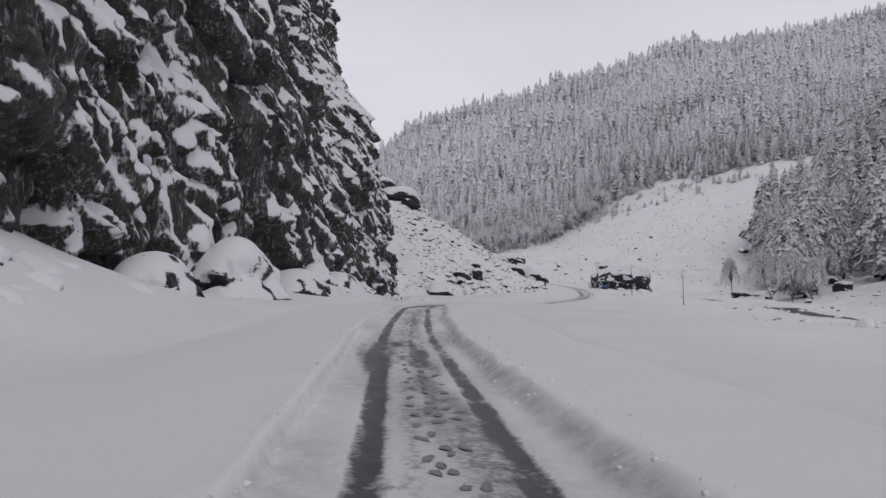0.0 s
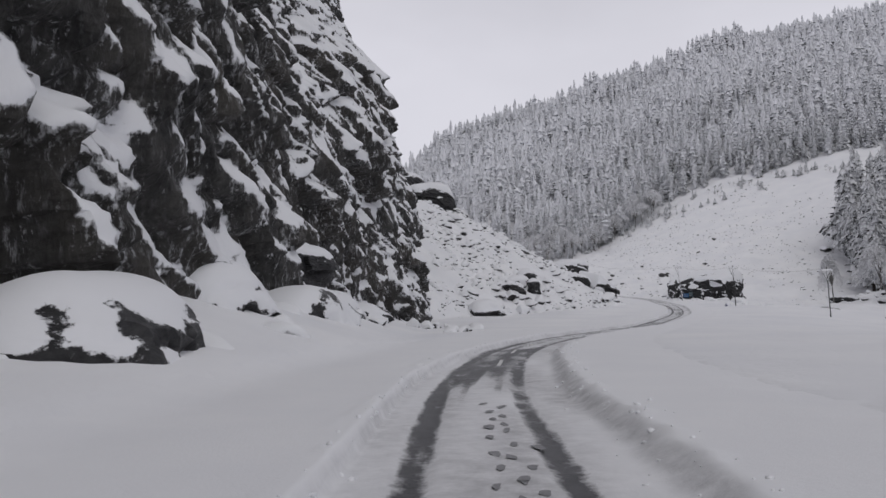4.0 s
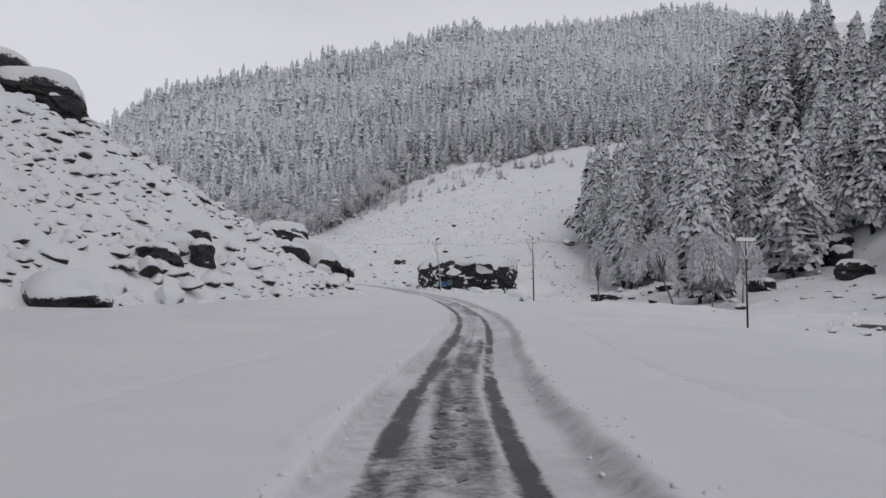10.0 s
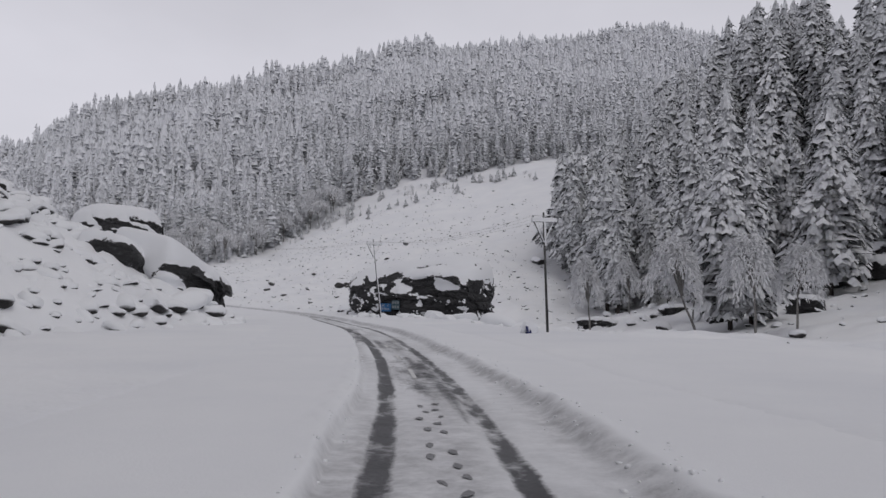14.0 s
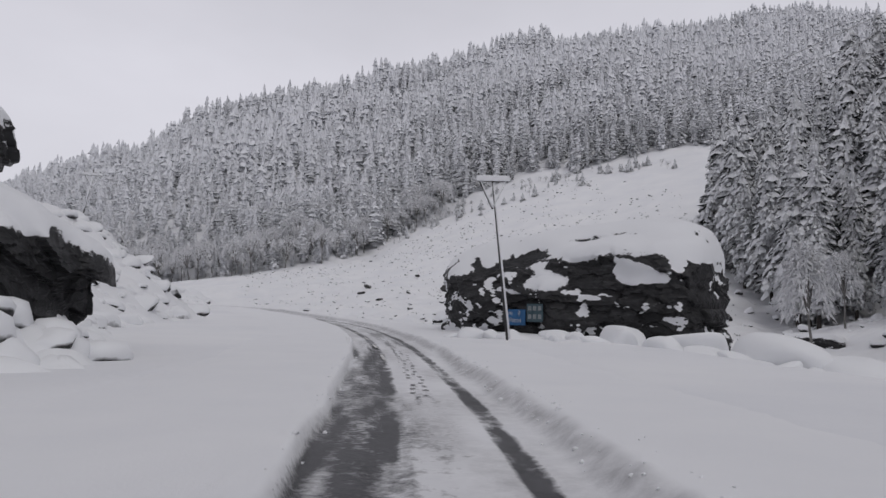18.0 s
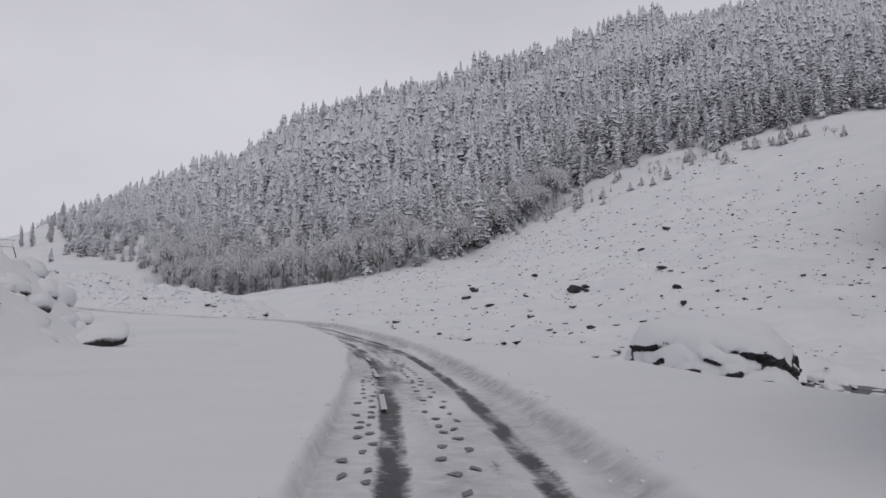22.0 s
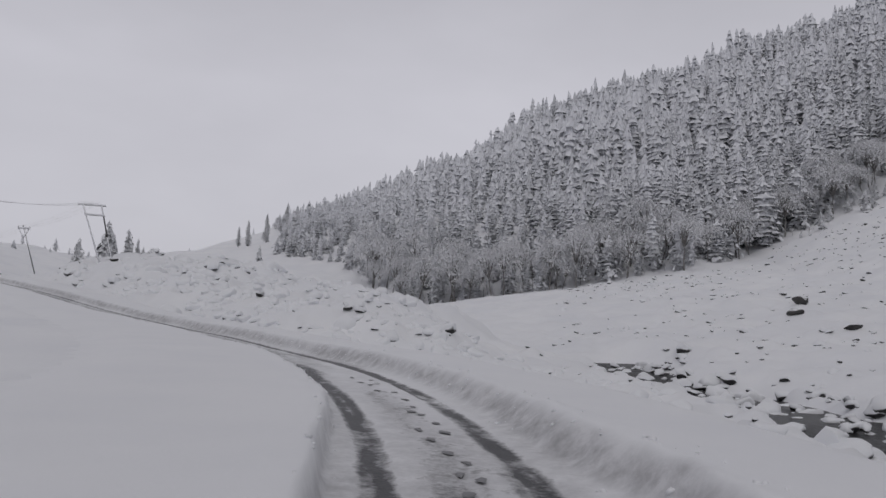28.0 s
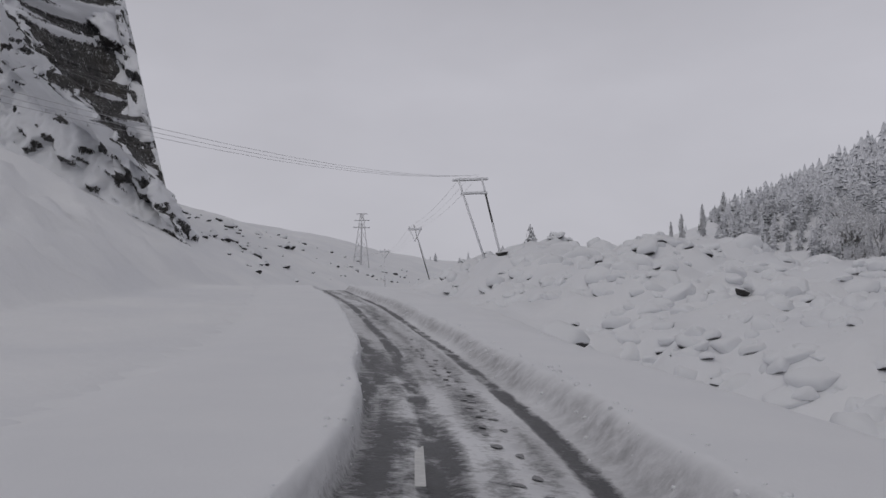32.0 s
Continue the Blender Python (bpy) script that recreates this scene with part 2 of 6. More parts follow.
SNOW = snow_material("fresh_snow")
CAP_SNOW = snow_material("settled_snow", 2.0)
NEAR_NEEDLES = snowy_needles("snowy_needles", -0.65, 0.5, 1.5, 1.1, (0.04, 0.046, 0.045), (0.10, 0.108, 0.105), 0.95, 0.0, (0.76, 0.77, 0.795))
# far needles pale and low in contrast: distance haze put into the colour
HAZED_NEEDLES = snowy_needles("far_hazed_snowy_needles", -1.3, 0.45, 1.5, 0.6, (0.15, 0.158, 0.165), (0.24, 0.25, 0.26), 0.97, 0.4, (0.78, 0.79, 0.82))
FROST, nt, b = material("rime")
rn = noise_node(nt, position(nt), 2.2, 5.0, 0.65)
rime_col = mix_color(nt, ramp(nt, rn, [(0.3, 0.0), (0.6, 1.0)]), (0.74, 0.74, 0.755), (0.88, 0.885, 0.9))
nt.links.new(rime_col, b.inputs["Base Color"])
b.inputs["Roughness"].default_value = 0.8
glow_through = node(nt, "ShaderNodeBsdfTranslucent")
nt.links.new(rime_col, glow_through.inputs[0])
both = node(nt, "ShaderNodeMixShader")
both.inputs[0].default_value = 0.35
nt.links.new(b.outputs[0], both.inputs[1])
nt.links.new(glow_through.outputs[0], both.inputs[2])
for link in [q for q in nt.links if q.to_node.type == "OUTPUT_MATERIAL"]:
    surface_in = link.to_socket
nt.links.new(both.outputs[0], surface_in)
BARK = snowy_needles("snowy_bark", 0.3, 0.6, 1.1, 3.0, (0.03, 0.026, 0.024), (0.07, 0.06, 0.055))

# snow-packed road: bare wet tarmac shows where the attribute "bare" is high
ROAD_MAT, nt, b = material("snowy_tarmac")
p = position(nt)
bare = nt.nodes.new("ShaderNodeAttribute")
bare.attribute_name = "bare"
n1 = noise_node(nt, p, 3.0, 8.0, 0.7)
n2 = noise_node(nt, p, 26.0, 4.0, 0.6)
n3 = noise_node(nt, p, 0.5, 4.0, 0.6)
n4 = noise_node(nt, p, 11.0, 5.0, 0.7)
edge = math_node(nt, "ADD", bare.outputs["Fac"], math_node(nt, "ADD", math_node(nt, "MULTIPLY", math_node(nt, "SUBTRACT", n1, 0.5), 0.9), math_node(nt, "MULTIPLY", math_node(nt, "SUBTRACT", n4, 0.5), 0.7)))
show = node(nt, "ShaderNodeMapRange")
show.inputs["From Min"].default_value, show.inputs["From Max"].default_value = 0.30, 0.68
nt.links.new(edge, show.inputs[0])
tar = mix_color(nt, ramp(nt, math_node(nt, "ADD", math_node(nt, "MULTIPLY", n2, 0.4), math_node(nt, "MULTIPLY", n1, 0.6)), [(0.38, 0.0), (0.66, 1.0)]), (0.012, 0.012, 0.0135), (0.075, 0.075, 0.082))
slush = mix_color(nt, ramp(nt, n1, [(0.35, 0.0), (0.65, 1.0)]), (0.40, 0.40, 0.412), (0.70, 0.70, 0.717))
clean = mix_color(nt, n3, SNOW_A, SNOW_B)
packed = nt.nodes.new("ShaderNodeAttribute")
packed.attribute_name = "packed"
white = mix_color(nt, packed.outputs["Fac"], clean, slush)
nt.links.new(mix_color(nt, show.outputs[0], white, tar), b.inputs["Base Color"])
nt.links.new(math_node(nt, "MULTIPLY_ADD", show.outputs[0], -0.3, 0.75), b.inputs["Roughness"])
b.inputs["Specular IOR Level"].default_value = 0.35
bump(nt, b, math_node(nt, "SUBTRACT", math_node(nt, "ADD", math_node(nt, "MULTIPLY", n1, 0.5), math_node(nt, "MULTIPLY", n2, 0.3)), show.outputs[0]), 0.6, 0.03)

BIRCH = plain("pale_birch_bark", (0.10, 0.095, 0.09), (0.28, 0.27, 0.26), 4.0, 0.8)
POLE_STEEL = plain("weathered_pole_steel", (0.03, 0.03, 0.032), (0.07, 0.068, 0.066), 6.0, 0.6, 0.3)
WIRE = plain("frosted_cable", (0.38, 0.38, 0.39), (0.55, 0.55, 0.56), 2.0, 0.7)
PAINT_WHITE = plain("lane_paint", (0.55, 0.55, 0.55), (0.72, 0.72, 0.7), 9.0, 0.6)
WATER, nt, b = material("stream_water")
wv = noise_node(nt, position(nt), 1.8, 5.0, 0.6)
nt.links.new(mix_color(nt, wv, (0.012, 0.013, 0.014), (0.035, 0.035, 0.035)), b.inputs["Base Color"])
b.inputs["Roughness"].default_value = 0.3
b.inputs["Specular IOR Level"].default_value = 0.2
bump(nt, b, wv, 0.8, 0.2)

# ---- plan: the road's line, from behind the start to beyond the last bend ----
eyes = np.array([row[1] for row in PATH])
line = np.concatenate([[(4, -150, 2.0), (2, -90, 1.9), (0.6, -55, 1.75)], eyes[eyes[:, 1] < 262],
                       [(15.4, 263.0, 1.5), (5.5, 271.5, 2.3), (-8, 281.5, 3.9), (-26, 293.6, 5.8), (-45, 310, 6.6), (-64, 338, 7.6), (-80, 380, 9.5)]])
line[:, 2] -= 1.6
step = np.r_[0, np.cumsum(np.hypot(*np.diff(line[:, :2], axis=0).T))]
S_ROAD = np.arange(0, step[-1], 0.25)
RX, RY, RZ = (np.interp(S_ROAD, step, line[:, k]) for k in range(3))
for _ in range(120):
    for a in (RX, RY, RZ):
        a[1:-1] = 0.25 * a[:-2] + 0.5 * a[1:-1] + 0.25 * a[2:]
TX, TY = np.gradient(RX), np.gradient(RY)
TL = np.hypot(TX, TY)
TX, TY = TX / TL, TY / TL


def s_at(y):
    """Road distance at a given y."""
    return float(np.interp(y, RY, S_ROAD))


def nearest(x, y, px, py):
    """Index of the nearest sample of a line, in chunks."""
    x, y = np.ravel(x), np.ravel(y)
    out = np.empty(len(x), int)
    for k in range(0, len(x), 20000):
        d = (x[k:k + 20000, None] - px) ** 2 + (y[k:k + 20000, None] - py) ** 2
        out[k:k + 20000] = d.argmin(1)
    return out


def road_coords(x, y):
    """Index along the road, and metres to the right of the line."""
    j = nearest(x, y, RX[::6], RY[::6]) * 6
    j = np.minimum(j, len(RX) - 1)
    lat = (np.ravel(x) - RX[j]) * TY[j] - (np.ravel(y) - RY[j]) * TX[j]
    return j, lat


# foot of the slope on the far side of the road from the river
FOOT_X = np.array([-40, -24, -9, 8, 24, 30.2, 26.5, 30, 27, 10, -8, -33, -58, -78, -96.0])
FOOT_Y = np.array([96, 98, 101, 126, 145, 157, 180, 201, 217, 240, 264, 288, 307, 338, 390.0])
fs = np.r_[0, np.cumsum(np.hypot(np.diff(FOOT_X), np.diff(FOOT_Y)))]
FS = np.arange(0, fs[-1], 1.0)
FX, FY = np.interp(FS, fs, FOOT_X), np.interp(FS, fs, FOOT_Y)
for _ in range(8):
    for a in (FX, FY):
        a[1:-1] = 0.25 * a[:-2] + 0.5 * a[1:-1] + 0.25 * a[2:]
F_RISE = np.interp(FS, fs, [0.6, 0.6, 0.64, 0.66, 0.62, 0.62, 0.7, 0.85, 0.7, 0.3, 0.45, 0.62, 0.55, 0.42, 0.32])
F_TOP = np.interp(FS, fs, [40, 40, 40, 40, 30, 17, 8.5, 8.5, 7, 4, 14, 45, 50, 46, 36])
FTX, FTY = np.gradient(FX), np.gradient(FY)
FTL = np.hypot(FTX, FTY)
FTX, FTY = FTX / FTL, FTY / FTL


def far_hill(x, y):
    """The forested mountain across the river: foot, forest edge and crest lines along x."""
    cols = [-420, -237, -120, -5, 57, 75, 109, 142, 200, 300, 470, 800]
    y0 = np.interp(x, cols, [470, 430, 390, 338, 286, 277, 256, 280, 240, 200, 150, 100])
    z0 = np.interp(x, cols, [4, 6, 8, 0, -3.4, -3.6, -3.8, 2, 16, 30, 40, 60])
    y1 = np.interp(x, cols, [600, 560, 505, 425, 412, 430, 446, 446, 417, 390, 370, 350])
    z1 = np.interp(x, cols, [6, 16, 28, 7, 16.5, 21, 40, 55, 66, 80, 95, 110])
    y2 = 780.0
    z2 = np.interp(x, [-420, -222, -175, -120, -64, -9, 55, 156, 257, 388, 490, 613, 800], [6, 54, 67, 90, 111, 147, 169, 202, 236, 262, 285, 316, 332])
    z2 = z2 + 5 * fbm(x / 60, 0.3, 0, 3, 27)
    t1 = np.clip((y - y0) / (y1 - y0), 0, 1)
    t2 = np.clip((y - y1) / (y2 - y1), 0, 1)
    over = np.maximum(y - y2, 0)
    return z0 + (z1 - z0) * t1**0.9 + (z2 - z1) * t2 - 0.25 * over - 30 * np.clip((y0 - y) / 120, 0, 1)


def forest_edge(x):
    return np.interp(x, [-420, -237, -120, -5, 57, 75, 109, 142, 200, 300, 470], [600, 560, 520, 424, 411, 431, 446, 448, 420, 395, 372])


def spur_base(y):
    return np.interp(y, [60, 130, 215, 311, 360], [92, 97, 99, 142, 165])


def ground_height(x, y):
    shape = np.shape(x)
    x, y = np.ravel(x).astype(float), np.ravel(y).astype(float)
    j, lat = road_coords(x, y)
    s, zr = S_ROAD[j], RZ[j]
    # towards the river
    keys = [s_at(v) for v in (-150, 60, 120, 170, 200, 222, 250, 264, 280)]
    drop = np.interp(s, keys, [0.9, 1.2, 1.2, 1.4, 2.6, 3.1, 3.3, 3.4, 3.2])
    d0 = np.interp(s, keys, [6, 8, 10, 9, 5.8, 4.9, 4.4, 4.3, 5])
    d1 = np.interp(s, keys, [34, 32, 28, 22, 10, 7.2, 6.8, 7.6, 11])
    z = zr + 0.22 - np.where(lat > 0, drop * smooth(d0, d1, lat), 0)
    # the valley floor falls on towards the far trees
    z -= np.where(lat > 0, 2.2 * smooth(25, 75, lat) * smooth(s_at(110), s_at(200), s) * (1 - smooth(s_at(205), s_at(240), s)), 0)
    # mound of rubble inside the last bend
    mound = np.exp(-(((x + 4) / 24) ** 2 + ((y - 303) / 15) ** 2) ** 1.4) * 3.9
    mound = np.maximum(mound, np.exp(-(((x - 14) / 15) ** 2 + ((y - 290) / 11) ** 2)) * 1.2)
    z = z + smooth(0.05, 1.0, mound) * smooth(2, 6, lat) * np.maximum(zr * 0.85 - 0.3 + mound * smooth(4, 12, lat) - z, 0)
    # hill side of the road
    f = nearest(x, y, FX, FY)
    up = -((x - FX[f]) * FTY[f] - (y - FY[f]) * FTX[f])
    upc = np.where(lat < 0, np.maximum(up, 0), 0)
    top = F_TOP[f]
    rise = upc * F_RISE[f]
    z += rise / (1 + (rise / top) ** 4) ** 0.25
    # drifts against the cliff
    cx = np.interp(y, [-60, 10, 30, 60, 92, 101], [-15, -11.5, -9.5, -10.5, -10, -9])
    near = np.clip((cx + 6.5 - x) / 6.5, 0, 3) * (1 - smooth(84, 103, y))
    z += np.where(lat < 0, near**1.3 * np.interp(y, [-60, -12, -3, 6, 20, 28, 55, 80, 100], [2.2, 2.9, 2.3, 0.7, 0.9, 1.8, 2.6, 1.2, 0.5]), 0)
    # far side of the river
    right = lat > 0
    hill = far_hill(x, y)
    z = np.where(right & (y > 150), np.maximum(z, hill), z)
    over = x - spur_base(y)
    # a gentle bench of fallen rock first, then the steep wooded side
    bench = np.interp(y, [60, 150, 225, 275, 330], [40, 58, 55, 8, 4])
    spur = -5.4 + 0.19 * np.clip(over, 0, bench) + 0.98 * np.minimum(over, 0) + 1.02 * np.clip(over - bench, 0, 58) + 0.25 * np.maximum(over - bench - 58, 0) - 60 * smooth(300, 420, y)
    z = np.where(right & (y < 420), np.maximum(z, spur), z)
    z = np.where((~right) & (y > 330), np.maximum(z, far_hill(x, y) * smooth(330, 480, y)), z)
    # far mist-covered slope beyond the last bend
    west = np.maximum(-(x + 60), 0) * 0.05 * smooth(20, -120, y) * smooth(-150, 300, y)
    z += np.where(lat < 0, np.minimum(west, 120), 0)
    # unevenness
    away = smooth(3.5, 14, np.abs(lat))
    rough = np.where(right, smooth(9, 22, lat), smooth(-1, 7, upc))
    z += 0.10 * fbm(x / 7, y / 7, 0, 3, 5) * smooth(2.6, 6, np.abs(lat))
    z += away * rough * (0.30 * fbm(x / 3.1, y / 3.1, 0, 4, 11) + 0.5 * fbm(x / 17, y / 17, 0, 3, 3))
    far = smooth(380, 560, y)
    z += far * 7 * fbm(x / 70, y / 70, 0, 3, 21)
    # snow pillows over hidden blocks
    lumps = np.maximum(smooth(0, 3, upc) * (1 - smooth(40, 60, upc)), smooth(0.1, 0.9, mound) * smooth(4, 8, lat))
    lumps = np.maximum(lumps, 0.9 * smooth(6.5, 9, lat) * smooth(262, 272, y) * (1 - smooth(318, 326, y)) * (1 - smooth(18, 26, x + 0.4 * (y - 300))))
    lumps = np.maximum(lumps, right * smooth(10, 14, lat) * smooth(205, 222, y) * np.interp(y, [215, 290, 330, 420], [0.7, 0.6, 0.42, 0.25]))
    near_lumps = (lumps > 0.01) & (y > 90) & (y < 425) & (x > -60) & (x < 135)
    if near_lumps.any():
        q = near_lumps
        d1, d2, rr, _ = cells(x[q] / 1.7, y[q] / 1.7, 0 * x[q] + 0.5, 15)
        e1, _, r2, _ = cells(x[q] / 4.1, y[q] / 4.1, 0 * x[q] + 0.5, 25)
        z[q] += lumps[q] * 1.25 * (0.62 * rr * np.maximum(1 - 2.0 * d1 * d1, 0) ** 0.7 + 0.85 * r2 * np.maximum(1 - 1.8 * e1 * e1, 0) ** 0.8)
    # bed of the stream
    st = nearest(x, y, STX, STY)
    sd = np.hypot(x - STX[st], y - STY[st])
    z -= np.where(sd < 7, 1.05 * (1 - smooth(2.9, 5.2, sd)), 0)
    return z.reshape(shape)


ST = np.array([(39.5, 304), (42, 298), (46, 286), (49.5, 272), (51, 257), (54, 240), (64, 218), (74, 196), (72, 170), (68, 120), (70, 60)], float)
ss = np.r_[0, np.cumsum(np.hypot(*np.diff(ST, axis=0).T))]
SS = np.arange(0, ss[-1], 1.0)
STX, STY = np.interp(SS, ss, ST[:, 0]), np.interp(SS, ss, ST[:, 1])
for _ in range(12):
    for a in (STX, STY):
        a[1:-1] = 0.25 * a[:-2] + 0.5 * a[1:-1] + 0.25 * a[2:]
STX += 1.3 * vnoise(SS / 9, 0.5, 0, 71)


def height_at(x, y):
    return float(ground_height(np.array([x]), np.array([y]))[0])


# ---- ground: one sheet to the horizon ----
def stretch(lo, hi, fine, reach_lo, reach_hi, grow=1.09):
    core = list(np.arange(lo, hi + 1e-6, fine))
    d = fine
    while core[-1] < reach_hi:
        d *= grow
        core.append(core[-1] + d)
    d = fine
    while core[0] > reach_lo:
        d *= grow
        core.insert(0, core[0] - d)
    return np.array(core)


gx = stretch(-24, 96, 0.6, -1800, 1800, 1.07)
gy = stretch(-40, 372, 0.6, -900, 1900, 1.07)
GX, GY = np.meshgrid(gx, gy)
GZ = ground_height(GX, GY)
gj, glat = road_coords(GX, GY)
# the open flat lies under one even sheet of snow
soft_z = GZ.copy()
for _ in range(40):
    soft_z[1:-1, 1:-1] = 0.2 * (soft_z[1:-1, 1:-1] + soft_z[:-2, 1:-1] + soft_z[2:, 1:-1] + soft_z[1:-1, :-2] + soft_z[1:-1, 2:])
flat = (smooth(12, 18, glat) * (1 - smooth(60, 90, glat))).reshape(GX.shape) * (1 - smooth(105, 135, GY)) * smooth(-38, -20, GY)
GZ = GZ + flat * (soft_z + 0.06 * fbm(GX / 2.2, GY / 2.2, 0, 3, 57) - GZ)
GZ -= (0.5 * (1 - smooth(3.6, 5.2, np.abs(glat)))).reshape(GX.shape)
ground = piece("ground", np_mesh("ground", np.stack([GX.ravel(), GY.ravel(), GZ.ravel()], 1), grid_faces(*GX.shape)), SNOW)
tagged(ground, "snow-covered valley floor, slopes and mountainside", "ground", kind="structure")

# ---- road: packed snow with two wheel ruts between cut snow edges ----
RUT = np.interp(S_ROAD, [s_at(v) for v in (-28, -10, 13, 27, 54, 91, 118, 147, 157, 185, 215, 228, 243)],
                [0.46, 0.42, 0.14, 0.0, -0.05, 0.36, 0.3, 0.55, 0.55, 0.65, 0.8, 0.7, 0.6])
# (from y, to y, from, to across, strength): stretches where the tarmac is swept bare
BARE = [(-13, -6, -1.35, 0.35, 0.78), (-60, -12, -0.45, 0.6, 0.54), (-60, -20, 0.3, 0.9, 0.52), (0, 14, -0.5, 0.4, 0.42), (24, 40, -1.0, 0.75, 0.74), (40, 48, -0.7, 0.7, 0.52), (56, 66, -0.8, 0.5, 0.42),
        (66, 84, -0.8, 0.5, 0.57), (84, 96, -1.05, -0.45, 0.82), (82, 93, -0.5, 0.6, 0.57), (112, 134, -0.5, 0.8, 0.57)]
BARE += [(131, 168, -1.75, -0.65, 0.66), (142, 152, -0.6, 0.2, 0.47), (166, 182, -0.3, 0.9, 0.52),
        (186, 200, -0.7, 0.0, 0.52), (200, 210, -1.2, -0.7, 0.57), (203, 226, -0.5, 0.7, 0.54), (224, 232, -0.95, -0.1, 0.62), (232, 241, -0.3, 0.9, 0.48), (245, 274, -1.75, -0.35, 0.76), (250, 272, -0.5, 0.5, 0.45), (268, 300, -1.2, 0.6, 0.46)]
CUT_Y = [s_at(v) for v in (-23, -14, 23, 50, 69, 96, 143, 153, 182, 224, 241, 259)]
cut_l = np.interp(S_ROAD, CUT_Y, [-1.08, -1.2, -1.32, -1.02, -1.18, -0.95, -0.96, -1.14, -0.9, -0.38, -0.57, -1.02]) + 0.05 * vnoise(S_ROAD / 6, 2.2, 0, 8)
cut_r = np.interp(S_ROAD, CUT_Y, [1.88, 1.68, 1.66, 1.62, 1.55, 2.1, 1.86, 1.8, 1.98, 2.28, 2.0, 1.73]) + 0.06 * vnoise(S_ROAD / 6, 7.7, 0, 9)
# the strip is built finer than the line itself
S_FINE = np.arange(s_at(-60), S_ROAD[-160], 0.18)
fine = {k: np.interp(S_FINE, S_ROAD, a) for k, a in (("x", RX), ("y", RY), ("z", RZ), ("tx", TX), ("ty", TY), ("l", cut_l), ("r", cut_r), ("rut", RUT))}
across = np.unique(np.concatenate([np.arange(-5.4, -2.0, 0.34), np.arange(-2.0, -0.2, 0.06), np.arange(-0.2, 1.3, 0.09), np.arange(1.3, 2.9, 0.06), np.arange(2.95, 5.5, 0.34)]).round(3))
SSQ, DD = np.meshgrid(S_FINE, across, indexing="ij")
CL, CR, RUT_HERE = (fine[k][:, None] + 0 * DD for k in ("l", "r", "rut"))
SX, SY, SZ0 = fine["x"][:, None] + fine["ty"][:, None] * DD, fine["y"][:, None] - fine["tx"][:, None] * DD, fine["z"][:, None] + 0 * DD
jag = 0.09 * vnoise(SSQ / 3.1, 0.5, 0, 31) + 0.055 * fbm(SSQ / 0.5, DD / 0.5, 0, 3, 33)
left_bank = 1 - smooth(-0.1, 0.02, DD - CL + 0.07 * vnoise(SSQ / 2.6, 0.5, 0, 31) + 0.02 * fbm(SSQ / 0.7, DD / 0.5, 0, 2, 33))
right_bank = smooth(-0.12, 0.40, DD - CR + jag + 0.05)
bank_h = 0.21 + 0.05 * vnoise(SSQ / 5, 0.3, 0, 41) + 0.15 * smooth(s_at(195), s_at(225), SSQ)
out = np.clip((np.abs(DD) - 3.8) / 1.4, 0, 1)
gz = ground_height(SX, SY)
SZ = SZ0 + bank_h * np.maximum(left_bank, right_bank)
# a crumbled rim where the plough threw the snow
rim = np.exp(-((DD - CR - 0.28) / 0.22) ** 2) + 0.8 * np.exp(-((DD - CL + 0.26) / 0.2) ** 2)
bank = np.maximum(left_bank, right_bank)
SZ += rim * bank * (0.01 + 0.05 * np.maximum(fbm(SSQ / 0.6, DD / 0.3, 0, 3, 51), 0))
slope_face = 4 * bank * (1 - bank)
crumb = np.maximum(fbm(SSQ / 0.5, DD / 0.5, 0, 2, 53), -0.1)
SZ += (slope_face * 0.03 - 0.02 * 4 * left_bank * (1 - left_bank)) * fbm(SSQ / 0.6, DD / 0.5, 0, 3, 54)
rut = np.exp(-((DD - RUT_HERE - 0.73) / 0.17) ** 4) + np.exp(-((DD - RUT_HERE + 0.73) / 0.19) ** 4)
floor_here = 1 - np.maximum(left_bank, right_bank)
SZ -= 0.03 * rut * floor_here
SZ += floor_here * 0.006 * fbm(SSQ / 0.4, DD / 0.4, 0, 3, 61)
SZ = SZ * (1 - smooth(0, 1, out)) + (gz - 0.03) * smooth(0, 1, out)
amount = 0.82 * rut * (0.85 + 0.3 * vnoise(SSQ / 3, DD, 0, 66) + 0.3 * fbm(SSQ / 0.6, DD / 0.12, 0, 2, 67))
for y0, y1, a0, a1, k in BARE:
    e = 3.0 * vnoise(SSQ / 7, DD * 5, 0, 81) + 0.8 * vnoise(SSQ, DD * 3, 0, 82)
    w = smooth(-2.5, 2.5, SSQ - s_at(y0) + e) * (1 - smooth(-2.5, 2.5, SSQ - s_at(y1) + e))
    rel = DD - RUT_HERE
    w = w * smooth(a0 - 0.25, a0 + 0.2, rel) * (1 - smooth(a1 - 0.2, a1 + 0.25, rel))
    amount = np.maximum(amount, k * w * (0.8 + 0.35 * vnoise(SSQ / 5, DD * 4, 0, 85) + 0.25 * vnoise(SSQ / 1.2, DD * 6, 0, 86)))
amount = np.clip(amount, 0, 1) * floor_here
slope_l, slope_r = 4 * left_bank * (1 - left_bank), 4 * right_bank * (1 - right_bank)
packed_v = np.clip(floor_here * np.clip(0.5 + 0.45 * vnoise(SSQ / 3, DD * 2, 0, 91), 0.1, 0.9) + slope_r * np.clip(0.6 + 0.25 * crumb, 0.3, 1) + 0.25 * slope_l, 0, 1)
